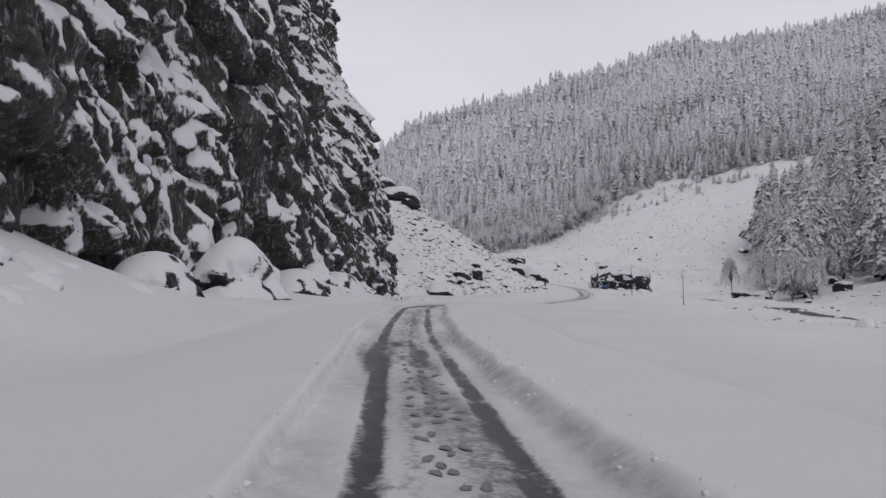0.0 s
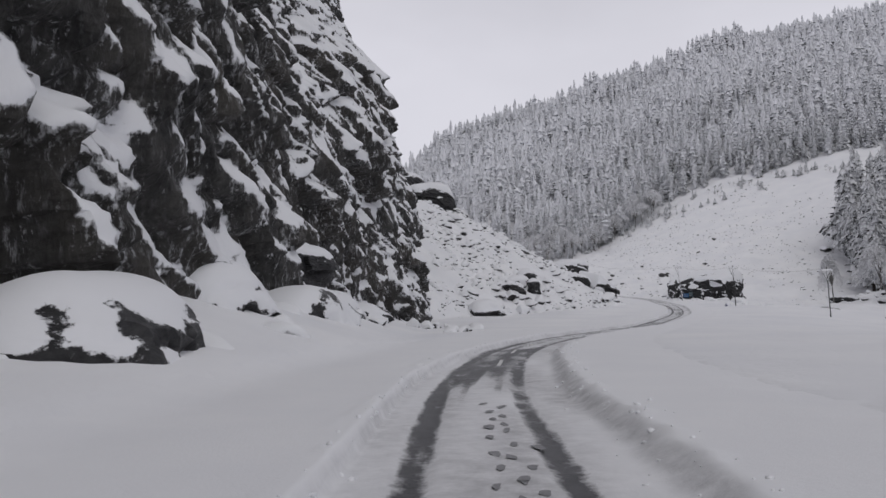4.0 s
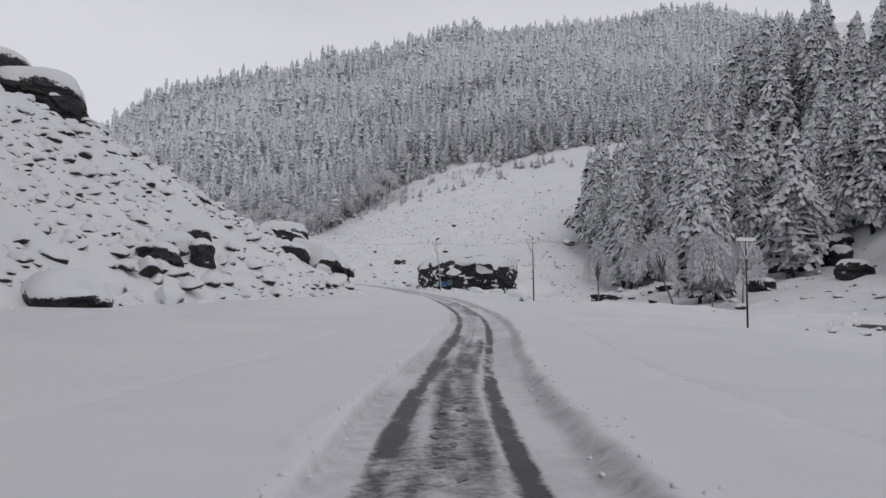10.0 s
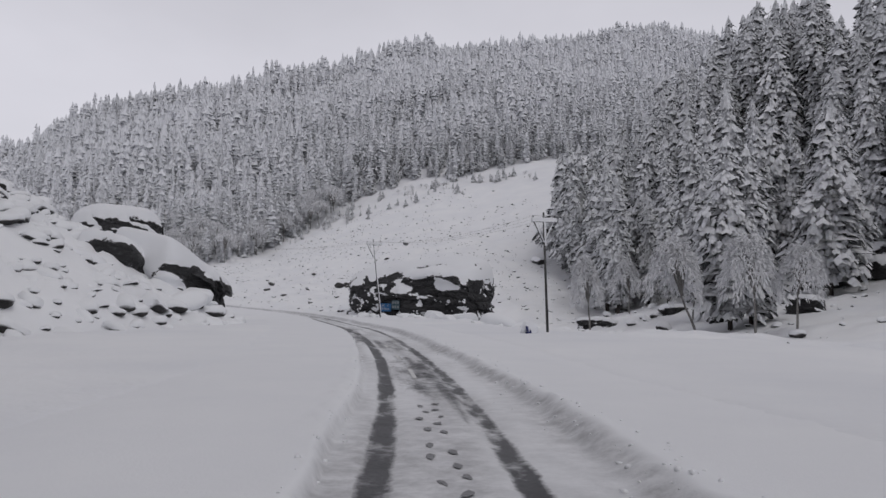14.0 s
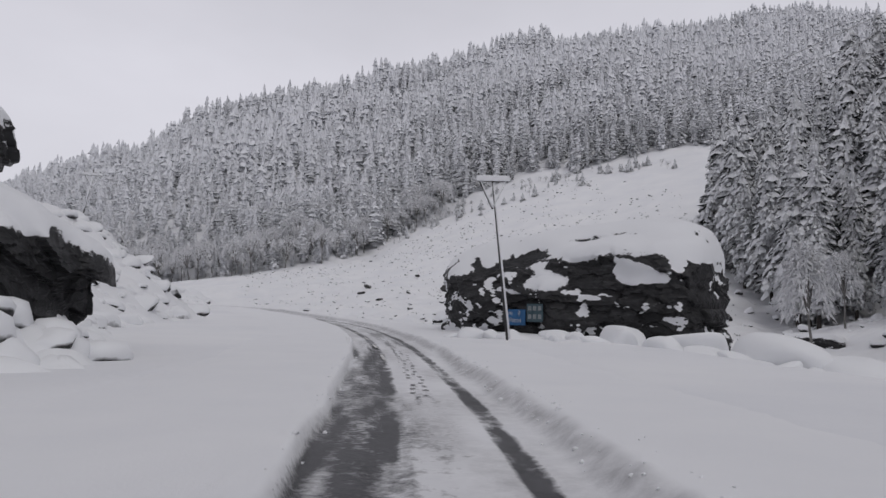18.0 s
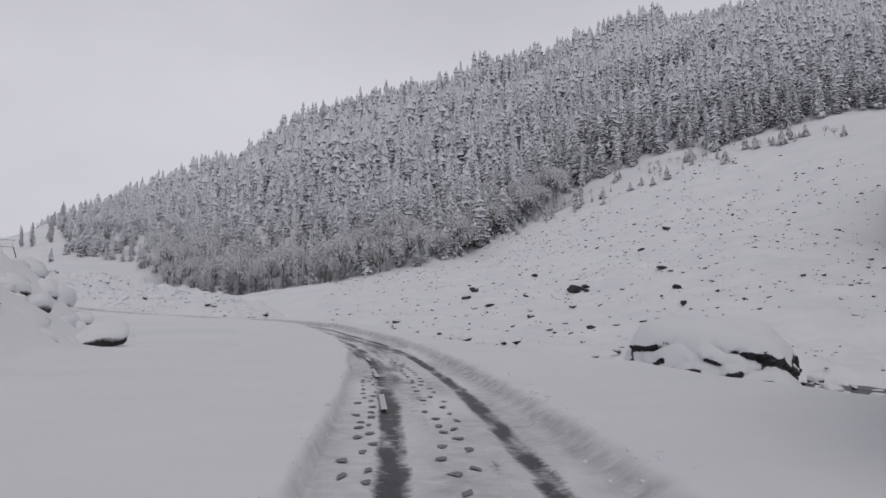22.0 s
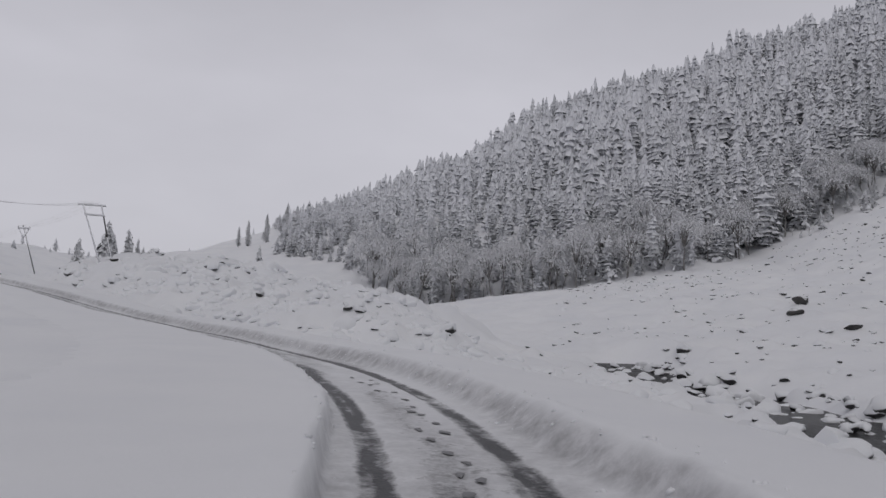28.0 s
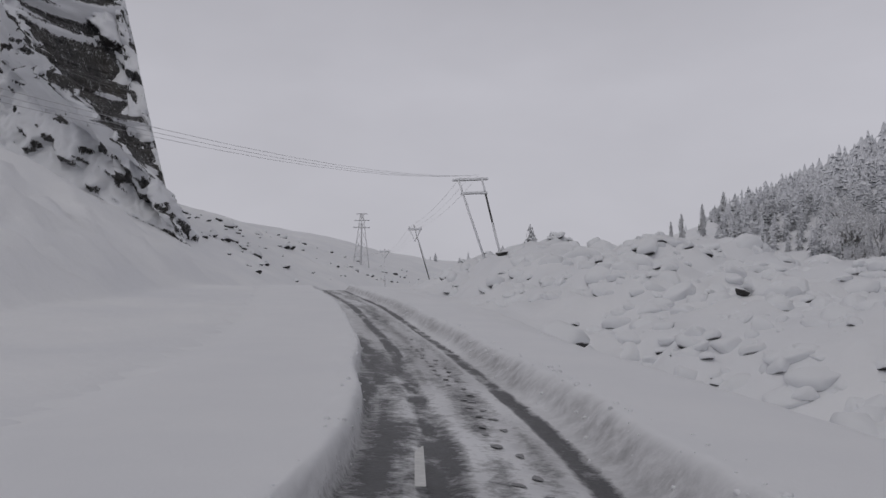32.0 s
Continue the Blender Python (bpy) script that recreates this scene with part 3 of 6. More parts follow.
road = piece("road", np_mesh("road", np.stack([SX.ravel(), SY.ravel(), SZ.ravel()], 1), grid_faces(*SX.shape)[:, ::-1],
                             attrs={"bare": amount, "packed": packed_v}), ROAD_MAT)
tagged(road, "packed-snow mountain road with two dark wet wheel ruts", "road", kind="structure")

# ---- clods of snow crumbled from the cut banks ----
clod_rng = np.random.RandomState(44)
clod_bm = bmesh.new()
bmesh.ops.create_icosphere(clod_bm, subdivisions=1, radius=1.0)
clod_v, clod_f = np.array([v.co[:] for v in clod_bm.verts]), np.array([[v.index for v in f.verts] for f in clod_bm.faces])
clod_bm.free()
CV, CF = [], []
for i in range(4200):
    k = clod_rng.randint(0, len(S_FINE))
    if i % 3:
        d = fine["r"][k] + clod_rng.normal() * 0.16 + (0.0 if i % 2 else 0.4)
    else:
        d = fine["l"][k] + clod_rng.normal() * 0.07 - (0.04 if i % 2 else 0.16)
    c = int(np.clip(np.searchsorted(across, d), 0, len(across) - 1))
    r = 0.012 + 0.032 * clod_rng.rand() ** 2.5
    wob = 1 + 0.3 * clod_rng.normal(size=(len(clod_v), 1))
    CV.append(clod_v * wob * np.array([r, r, 0.75 * r]) + np.array([SX[k, c], SY[k, c], SZ[k, c] + 0.2 * r]))
    CF.append(clod_f + i * len(clod_v))
clods = piece("snow_clods", np_mesh("snow_clods", np.concatenate(CV), np.concatenate(CF)), SNOW)
tagged(clods, "small clods of snow crumbled along the cut banks", "snow clods", kind="stuff")

# ---- stream ----
SWX = np.stack([STX + 4.0 * np.gradient(STY), STX - 4.0 * np.gradient(STY)], 1)
SWY = np.stack([STY - 4.0 * np.gradient(STX), STY + 4.0 * np.gradient(STX)], 1)
wz = ground_height(STX, STY) + 0.32
for _ in range(20):
    wz[1:-1] = 0.25 * wz[:-2] + 0.5 * wz[1:-1] + 0.25 * wz[2:]
stream = piece("stream", np_mesh("stream", np.stack([SWX, SWY, np.stack([wz, wz], 1)], -1).reshape(-1, 3), grid_faces(len(STX), 2)), WATER)
tagged(stream, "dark shallow stream running between snow-capped stones", "stream", kind="structure")


# ---- cliffs: bedded rock with snow lodged on every ledge ----
def blur(a, n):
    for _ in range(n):
        p_ = np.pad(a, 1, mode="edge")
        a = 0.25 * p_[1:-1, 1:-1] * 2 + 0.125 * (p_[:-2, 1:-1] + p_[2:, 1:-1] + p_[1:-1, :-2] + p_[1:-1, 2:])
    return a


def grid_normals(P3):
    du, dv = np.gradient(P3, axis=0), np.gradient(P3, axis=1)
    n = np.cross(du, dv)
    return n / np.maximum(np.linalg.norm(n, axis=-1, keepdims=True), 1e-9)


def cliff_mesh(name, plan, height, base_z, recede, seed, du, dz, amp=1.0, snowiness=0.0, lean=(0.0, 0.0)):
    plan = np.array(plan, float)
    cs = np.r_[0, np.cumsum(np.hypot(*np.diff(plan, axis=0).T))]
    u = np.arange(0, cs[-1], du)
    px, py = np.interp(u, cs, plan[:, 0]), np.interp(u, cs, plan[:, 1])
    for _ in range(int(12 / du)):
        for a in (px, py):
            a[1:-1] = 0.25 * a[:-2] + 0.5 * a[1:-1] + 0.25 * a[2:]
    tx, ty = np.gradient(px), np.gradient(py)
    tl = np.hypot(tx, ty)
    nx, ny = ty / tl, -tx / tl
    v = np.arange(0, height, dz)
    U, V = np.meshgrid(u, v, indexing="ij")
    wu = U + 0.9 * vnoise(U / 3, V / 3, 0, seed + 51) + 0.3 * vnoise(U, V, 0, seed + 53)
    wv = V + 0.9 * vnoise(U / 3, V / 3, 5, seed + 52) + 0.3 * vnoise(U, V, 5, seed + 54)
    a, c = wu + 0.62 * wv, wv - 0.5 * wu
    d1, d2, r1, o1 = cells(a / 5.5, c / 11.0, 0 * U, seed)
    block = 2.2 * (r1 - 0.5) - 1.2 * o1[1] * (r1 + 0.2) - 1.6 * o1[0] * (r1 - 0.5)
    e1, e2, r2, o2 = cells(a / 1.5, c / 3.6, 0 * U + 3, seed + 9)
    vary = 0.75 + 0.75 * vnoise(U / 5, V / 6, 3, seed + 71)
    block += vary * (1.1 * (r2 - 0.5) - 1.2 * o2[1] * (0.15 + r2 * 0.8) - 0.6 * o2[0] * (r2 - 0.5))
    g1, g2, r3, o3 = cells(a / 0.62, c / 1.35, 0 * U + 7, seed + 19)
    block += (0.6 + 0.5 * vnoise(U / 3, V / 4, 7, seed + 72)) * (0.7 * (r3 - 0.5) - 0.5 * o3[1] * (0.3 + r3) - 0.35 * o3[0] * (r3 - 0.3))
    block -= np.exp(-((d2 - d1) / 0.07) ** 2) * 0.7 + np.exp(-((e2 - e1) / 0.1) ** 2) * 0.22
    disp = amp * (blur(block, 1) + 1.7 * fbm(U / 15, V / 15, 0, 3, seed + 31) + 0.10 * fbm(U / 0.6, V / 0.6, 0, 2, seed + 33))
    back = np.interp(V + base_z, *recede)

    def place(off):
        return np.stack([px[:, None] + nx[:, None] * off + lean[0] * V, py[:, None] + ny[:, None] * off + lean[1] * V, base_z + V + 0 * off], -1)

    n = grid_normals(place(blur(disp, 1) - back))
    patch = fbm(a / 0.9, c / 2.6, 0, 5, seed + 61, 0.6) * 0.26 + fbm(U / 11, V / 9, 0, 2, seed + 63) * 0.10
    snow = blur(smooth(0.32, 0.48, n[..., 2] + 1.5 * patch + snowiness), 1)
    disp = disp + 0.16 * blur(snow, 1)
    faces = grid_faces(*U.shape)
    return np_mesh(name, place(disp - back).reshape(-1, 3), faces, snow.ravel()[faces].mean(1) > 0.3, attrs={"snow": snow})


def lodged_snow(name, dark, light, wet=0.5, streaks=1.5, beds=False, edge=(0.24, 0.46), stain=(0.065, 0.055, 0.045)):
    """Rock whose lodged snow follows the attribute "snow"."""
    m, nt, b = material(name)
    p = position(nt)
    mp = node(nt, "ShaderNodeMapping")
    mp.inputs["Scale"].default_value = (0.4, 0.4, 1.5) if beds else (1, 1, 0.3)
    mp.inputs["Rotation"].default_value = (0.25, 0.4, 0)
    nt.links.new(p, mp.inputs[0])
    grain = noise_node(nt, mp.outputs[0], 1.3, 9.0, 0.72)
    fine = noise_node(nt, p, 4.0, 8.0, 0.72)
    tone = noise_node(nt, p, 0.22, 3.0, 0.5)
    rock = mix_color(nt, ramp(nt, math_node(nt, "ADD", math_node(nt, "MULTIPLY", grain, 0.6), math_node(nt, "MULTIPLY", fine, 0.4)), [(0.40, 0.0), (0.62, 1.0)]), dark, light)
    rock = mix_color(nt, ramp(nt, tone, [(0.4, 0.0), (0.65, 0.5)]), rock, stain)
    at = nt.nodes.new("ShaderNodeAttribute")
    at.attribute_name = "snow"
    rime = math_node(nt, "MULTIPLY", math_node(nt, "SUBTRACT", fine, 0.5), 1.0)
    sm = node(nt, "ShaderNodeMapping")
    sm.inputs["Scale"].default_value = (0.6, 0.6, 1.6) if beds else (1, 1, 0.22)
    sm.inputs["Rotation"].default_value = (0.12, 0.3, 0) if beds else (0.5, 0.1, 0.2)
    nt.links.new(p, sm.inputs[0])
    streak = noise_node(nt, sm.outputs[0], 0.9 if beds else 1.7, 8.0, 0.7)
    dust = math_node(nt, "ADD", math_node(nt, "MULTIPLY", math_node(nt, "SUBTRACT", grain, 0.48), 0.5), math_node(nt, "MULTIPLY", math_node(nt, "SUBTRACT", streak, 0.5), streaks))
    v = math_node(nt, "ADD", math_node(nt, "ADD", at.outputs["Fac"], rime), dust)
    r = node(nt, "ShaderNodeMapRange")
    r.inputs["From Min"].default_value, r.inputs["From Max"].default_value = edge
    nt.links.new(v, r.inputs[0])
    cover = r.outputs[0]
    # thin rime dusted down the cracks
    dm = node(nt, "ShaderNodeMapping")
    dm.inputs["Scale"].default_value = (0.5, 0.5, 2.0) if beds else (2.2, 2.2, 0.5)
    dm.inputs["Rotation"].default_value = (0.3, -0.25, 0.1)
    nt.links.new(p, dm.inputs[0])
    powder = noise_node(nt, dm.outputs[0], 1.6 if beds else 2.4, 10.0, 0.75)
    dusted = math_node(nt, "MULTIPLY", ramp(nt, powder, [(0.52, 0.0), (0.72, 0.12)] if beds else [(0.53, 0.0), (0.62, 0.7)]), ramp(nt, noise_node(nt, p, 0.45, 4.0, 0.6), [(0.44, 0.1), (0.58, 1.0)]))
    rock = mix_color(nt, dusted, rock, (0.62, 0.63, 0.65))
    nt.links.new(mix_color(nt, cover, rock, (0.80, 0.81, 0.835)), b.inputs["Base Color"])
    nt.links.new(math_node(nt, "MULTIPLY_ADD", cover, 0.2, wet), b.inputs["Roughness"])
    b.inputs["Specular IOR Level"].default_value = 0.3
    h = math_node(nt, "ADD", math_node(nt, "MULTIPLY", math_node(nt, "ADD", grain, math_node(nt, "MULTIPLY", fine, 0.4)), math_node(nt, "MULTIPLY_ADD", cover, -0.8, 1.0)), math_node(nt, "MULTIPLY", cover, 0.3))
    bump(nt, b, h, 0.9, 0.07 if beds else 0.3)
    return m


CLIFF_MAT = lodged_snow("snow_plastered_cliff", (0.013, 0.013, 0.014), (0.085, 0.083, 0.08), 0.55, 1.9, False, (0.20, 0.42), (0.07, 0.062, 0.052))
OUTCROP = lodged_snow("wet_outcrop", (0.006, 0.006, 0.007), (0.045, 0.045, 0.047), 0.45, 1.75, True, (0.36, 0.46), (0.016, 0.016, 0.017))

cliff = piece("cliff", cliff_mesh("cliff", [(-26, -62), (-18, -40), (-14.5, -10), (-12.5, 10), (-10, 26), (-10, 45), (-12, 60), (-12, 78), (-9.4, 91), (-7.6, 99.5), (-8.0, 110), (-8.8, 122), (-10.5, 134), (-17, 142), (-40, 146)],
                                  54, -4, ([-5, 10, 17, 33, 50], [0, 0.4, 1.2, 8.0, 11.5]), 100, 0.21, 0.23, 1.0, 0.04), CLIFF_MAT)
tagged(cliff, "steep dark rock cliff plastered with patches of snow", "cliff", kind="structure")
cliff_far = piece("cliff", cliff_mesh("far_cliff", [(-150, 258), (-118, 276), (-92, 290), (-74, 303), (-70, 309), (-78, 313), (-120, 320)], 62, 4, ([0, 10, 25, 40, 70], [0, 0, 6, 14, 22]), 300, 0.32, 0.32, 1.15, 0.42, (-0.13, -0.22)), CLIFF_MAT)
tagged(cliff_far, "dark cliff streaked with snow above a snow slope", "cliff", kind="structure")


# ---- rocks ----
def ico(detail):
    bm = bmesh.new()
    bmesh.ops.create_icosphere(bm, subdivisions=detail, radius=1.0)
    co = np.array([v.co[:] for v in bm.verts])
    faces = np.array([[v.index for v in f.verts] for f in bm.faces])
    bm.free()
    return co, faces


def tri_normals(co, faces):
    fn = np.cross(co[faces[:, 1]] - co[faces[:, 0]], co[faces[:, 2]] - co[faces[:, 0]])
    n = np.zeros_like(co)
    for k in range(3):
        np.add.at(n, faces[:, k], fn)
    return n / np.maximum(np.linalg.norm(n, axis=1, keepdims=True), 1e-9)


def tri_blur(v, faces, n):
    for _ in range(n):
        t, w = np.zeros_like(v), np.zeros(len(v))
        m = v[faces].mean(1)
        for k in range(3):
            np.add.at(t, faces[:, k], m)
            np.add.at(w, faces[:, k], 1.0)
        v = t / (w if v.ndim == 1 else w[:, None])
    return v


def sculpted(name, seed, half, shape=None, detail=6, power=4.0, bed=0.35, depth=0.5, cracks=0.5, bias=0.0, rough=0.17, laid=None):
    """A large bedded rock: a rounded block, shaped, broken into beds and joints, with snow lodged where it can lie."""
    co, faces = ico(detail)
    q = co / (np.abs(co) ** power).sum(1, keepdims=True) ** (1 / power)
    P3 = q * np.array(half)
    if shape:
        P3 = shape(P3, half)
    x, y, z = P3.T
    n = tri_normals(P3, faces)
    wz = z + 0.35 * vnoise(x / 2.5, y / 2.5, z / 2.5, seed + 3) + 0.12 * x
    _, _, r1, o1 = cells(x / 2.6 + 0.2 * wz, y / 2.6, wz / 1.3, seed)
    _, _, r2, o2 = cells(x / 0.95 + 7, y / 0.95, wz / 0.5, seed + 5)
    layer = vnoise(0 * x, wz / bed, 0, seed + 7) * (0.5 + 0.5 * vnoise(x / 3, y / 3, z, seed + 8))
    disp = cracks * (1.1 * (r1 - 0.5) - 0.6 * o1[2] * r1 - 0.5 * o1[0] * (r1 - 0.4) + 0.34 * (r2 - 0.5) - 0.16 * o2[2]) + 0.13 * layer + 0.5 * fbm(x / 4, y / 4, z / 4, 3, seed + 11)
    _, _, r3, o3 = cells(x / 0.42 + 3, y / 0.42, wz / 0.24, seed + 6)
    disp = disp + cracks * (0.14 * (r3 - 0.5) - 0.05 * o3[2])
    disp = disp * (1 - 0.75 * smooth(0.25, 0.7, n[:, 2])) * (1 - 0.85 * smooth(0.7, 0.92, np.abs(x) / half[0]) * smooth(0.25, 0.6, z / half[2]))
    P3 = P3 + n * disp[:, None]
    n2 = tri_normals(tri_blur(P3, faces, 7 if detail > 6 else 2), faces)
    snow = smooth(0.46, 0.66, n2[:, 2] + rough * fbm(x / 3.6, y / 3.6, z / 2.6, 2, seed + 12) + 0.85 * rough * fbm(x / 0.8, y / 0.8, z / 0.6, 5, seed + 13) + bias)
    snow = tri_blur(snow, faces, 5 if detail > 6 else 2)
    if laid:
        snow = np.maximum(snow, laid(x, y, z))
    P3[:, 2] += depth * tri_blur(snow, faces, 4) * smooth(0.2, 0.8, n2[:, 2])
    soft = snow * smooth(0.25, 0.7, n2[:, 2])
    if laid:
        soft = np.maximum(soft, laid(x, y, z))
    P3 = P3 + soft[:, None] * (tri_blur(P3, faces, 12 if laid else 9) - P3) * 0.9
    return np_mesh(name, P3, faces, snow[faces].mean(1) > 0.35, attrs={"snow": snow})


def outcrop(label, at, turn, mesh):
    ob = piece("boulder", mesh, OUTCROP)
    ob.location, ob.rotation_euler = at, (0, 0, radians(turn))
    return tagged(ob, label, "boulder")


def giant_top(x):
    return 4.3 * np.interp(x, [-8.3, -5, 0, 4, 7, 8.3], [0.72, 0.82, 0.94, 1.0, 0.98, 0.9])


def giant(P3, half):
    """Higher at one end, its upper front sloping back, its lower front undercut."""
    x, y, z = P3.T.copy()
    z2 = np.where(z > 0, z * giant_top(x) / 4.3, z)
    z2 += np.where(z > 0, 0.1 * (y + half[1]), 0)
    front = smooth(1.5, -half[1], y)
    slope = 1.3 * smooth(0.3, 1.0, z / half[2]) * (1 - smooth(0.2, 1.4, x))
    shelf = 1.5 * smooth(0.70, 0.78, z / half[2] + 0.03 * np.sin(1.7 * x)) * smooth(0.2, 1.4, x)
    back = (slope + shelf) * front
    under = 1.5 * smooth(0.5, -half[2], z) * front
    return np.stack([x + 0.5 * smooth(0, -half[2], z) * smooth(-4, -8, x), y + back + under, z2], 1)


def giant_snow(x, y, z):
    """Deep snow over the top and down the sloping upper front, with bare ledges in it."""
    t = giant_top(x)
    deep = np.interp(x, [-8, -7, -5.5, -2, -0.6, 0.4, 1.6, 4, 6.5, 7.3, 8], [0.4, 0.9, 1.3, 1.2, 0.9, 0.5, 0.5, 0.45, 0.7, 1.3, 1.7])
    ragged = 0.75 * fbm(x / 1.3, y / 1.3, z / 0.9, 5, 15)
    lie = smooth(-0.1, 0.12, z - (t - deep) + ragged)
    shelf = smooth(0.3, 1.2, x) * np.exp(-((z - 0.68 * t + 0.35 * ragged) / 0.45) ** 4) * smooth(-1.0, -1.8, y)
    pits = smooth(0.5, 0.7, fbm(x / 1.3, y / 1.3, z, 3, 19)) * smooth(-0.6, -1.6, y) * smooth(7.4, 6.8, x)
    pillow = smooth(1.0, 0.75, np.hypot((x - 4.7) / 1.3, (z - t + 2.5) / 0.5) + 0.8 * ragged)
    ledges = smooth(0.5, 0.62, fbm(x / 2.4 + 0.2 * z, y / 2.4, z / 0.7, 4, 33)) * smooth(-3.4, -2.2, z)
    scraps = smooth(-3.6, -2.2, z) * smooth(0.0, 0.13, fbm(x / 0.6, y / 0.6, z / 0.75, 5, 21, 0.6) - np.interp(x, [-8, -5, -2, 8], [0.36, 0.44, 0.56, 0.66]))
    bits = np.maximum(np.maximum(pillow, scraps), ledges)
    riser = smooth(0.9, 1.5, x + ragged) * (1 - smooth(4.6, 5.6, x + ragged)) * np.exp(-((z - t + 0.62 + 0.15 * ragged) / 0.36) ** 4) * smooth(-0.3, -1.2, y)
    return np.clip(np.maximum(np.maximum(lie, shelf) * (1 - pits) * (1 - riser), bits * (1 - riser)), 0, 1)


outcrop("huge dark boulder beside the road topped with deep snow", (52.3, 178.1, -0.6), -43.7, sculpted("giant_boulder", 11, (7.8, 4.6, 4.3), giant, 7, 5.0, depth=0.3, cracks=0.55, bias=-0.05, rough=0.3, laid=giant_snow))


def prow(P3, half):
    """A slab lying on the slope that thins to an undercut nose; its front tip is the origin."""
    x, y, z = P3.T.copy()
    x, y, h = x - half[0], y + half[1], (z / half[2] + 1) / 2
    top = 0.42 * np.minimum(-x, 8) - 1.3 * np.maximum(-x - 8, 0) + 0.22 * y
    low = np.interp(x, [-12, -2.4, -1.5, 0], [-4, -2.8, -1.7, -0.5])
    return np.stack([x, y + 0.9 * (1 - h) * smooth(3, 0, y), low + (top - low) * h], 1)


def block_snow(x, y, z):
    """A thinner cap that leaves the broken front bare."""
    return smooth(-0.12, 0.12, z - (0.75 + 0.30 * np.minimum(-x, 8) + 0.4 * fbm(x / 1.3, y / 1.3, z / 1.3, 4, 6)))


def slab_snow(x, y, z):
    """Deep snow lying over the slab's upper edge and its buried end."""
    line = 0.1 + 0.20 * np.minimum(-x, 8) + 0.55 * fbm(x / 1.6, y / 1.6, z / 1.6, 4, 5)
    return np.maximum(smooth(-0.12, 0.12, z - line), smooth(6.9, 7.9, -x + 1.2 * fbm(y / 1.5, z / 1.5, 0, 3, 8)))


outcrop("overhanging black rock outcrop under a sloping snow slab", (30.6, 160.8, -0.15), 52, sculpted("prow_outcrop", 23, (4.2, 2.8, 2.6), prow, 7, 7.0, depth=0.5, cracks=0.6, bias=0.02, laid=slab_snow))
outcrop("black block under deep snow behind the road bank", (25.9, 158.9, 0.7), 58, sculpted("prow_block", 27, (3.0, 2.3, 1.9), prow, 6, 6.0, depth=0.5, cracks=0.45, bias=0.02, laid=block_snow))
outcrop("black block under deep snow behind the road bank", (23.4, 156.6, -0.4), 66, sculpted("prow_block", 29, (2.7, 2.0, 1.6), prow, 6, 6.0, depth=0.5, cracks=0.45, bias=0.02, laid=block_snow))
outcrop("rounded snow-capped block high behind the outcrop", (21.6, 167.2, 4.9), 20, sculpted("cap_block", 37, (3.1, 2.4, 1.5), None, 6, 3.0, depth=0.6, cracks=0.4, bias=0.25))
outcrop("dark boulder leaning at the cliff foot with a snow back", (-12.3, 56.4, 2.7), 62, sculpted("leaning_boulder", 31, (3.4, 1.9, 1.3), None, 6, 3.5, depth=0.3, cracks=0.3))
for x_, y_, k_, turn_, sz_, lab_ in [(8.2, 136.4, 51, 20, (2.2, 1.5, 1.5), "broken dark block with snow on top in the scree"), (9.8, 139.2, 52, 70, (1.6, 1.3, 1.3), "broken dark block with snow on top in the scree"),
                                     (7.0, 131.5, 53, 5, (1.9, 1.2, 1.2), "broken dark block with snow on top in the scree"), (10.6, 134.2, 54, 40, (1.3, 1.1, 1.5), "upright dark block in the scree"),
                                     (2.0, 116.5, 55, 30, (2.4, 1.8, 1.9), "snow-smothered pointed block at the scree foot")]:
    outcrop(lab_, (x_, y_, height_at(x_, y_) + 0.15 * sz_[2]), turn_, sculpted("scree_block", k_, sz_, None, 4, 3.0, depth=0.35, cracks=0.42, bias=0.24 if k_ != 55 else 0.45))
outcrop("dark rock with a rounded snow cap high on the scree", (-7.5, 160.5, 17.9), 12, sculpted("cap_rock", 41, (5.0, 3.6, 3.4), None, 6, 3.0, depth=1.5, cracks=0.6, bias=-0.05))
outcrop("low dark rock by the stream bank under a thick snow heap", (52.5, 203.8, -2.6), -35, sculpted("bank_rock", 47, (2.9, 2.3, 1.8), None, 6, 2.6, depth=0.3, cracks=0.5, bias=0.58, rough=0.4))
outcrop("dark broken rock ledge on the upper scree", (-14.0, 163.0, height_at(-14.0, 163.0) + 0.2), 40, sculpted("ledge_rock", 43, (6.0, 4.0, 2.4), None, 5, 3.0, depth=0.9))

for x_, y_, sz_, k_ in [(146, 203, (4.2, 3.0, 3.4), 81), (152, 199, (3.4, 2.6, 2.8), 82), (143, 208, (2.6, 2.0, 1.6), 83), (158, 205, (3.0, 2.4, 2.4), 84), (128, 212, (2.4, 2.0, 1.6), 85), (116, 214, (2.8, 1.8, 1.2), 86), (110, 196, (3.0, 1.6, 1.0), 87), (118, 186, (2.6, 2.0, 1.8), 88), (104, 222, (3.6, 1.8, 1.3), 89), (133, 178, (3.6, 2.4, 2.4), 90)]:
    outcrop("dark rock jutting from the snow below the conifers", (x_, y_, height_at(x_, y_) + 0.25 * sz_[2]), 40 * k_, sculpted("slope_outcrop", k_, sz_, None, 5, 3.5, depth=0.4, cracks=0.5, bias=0.05))

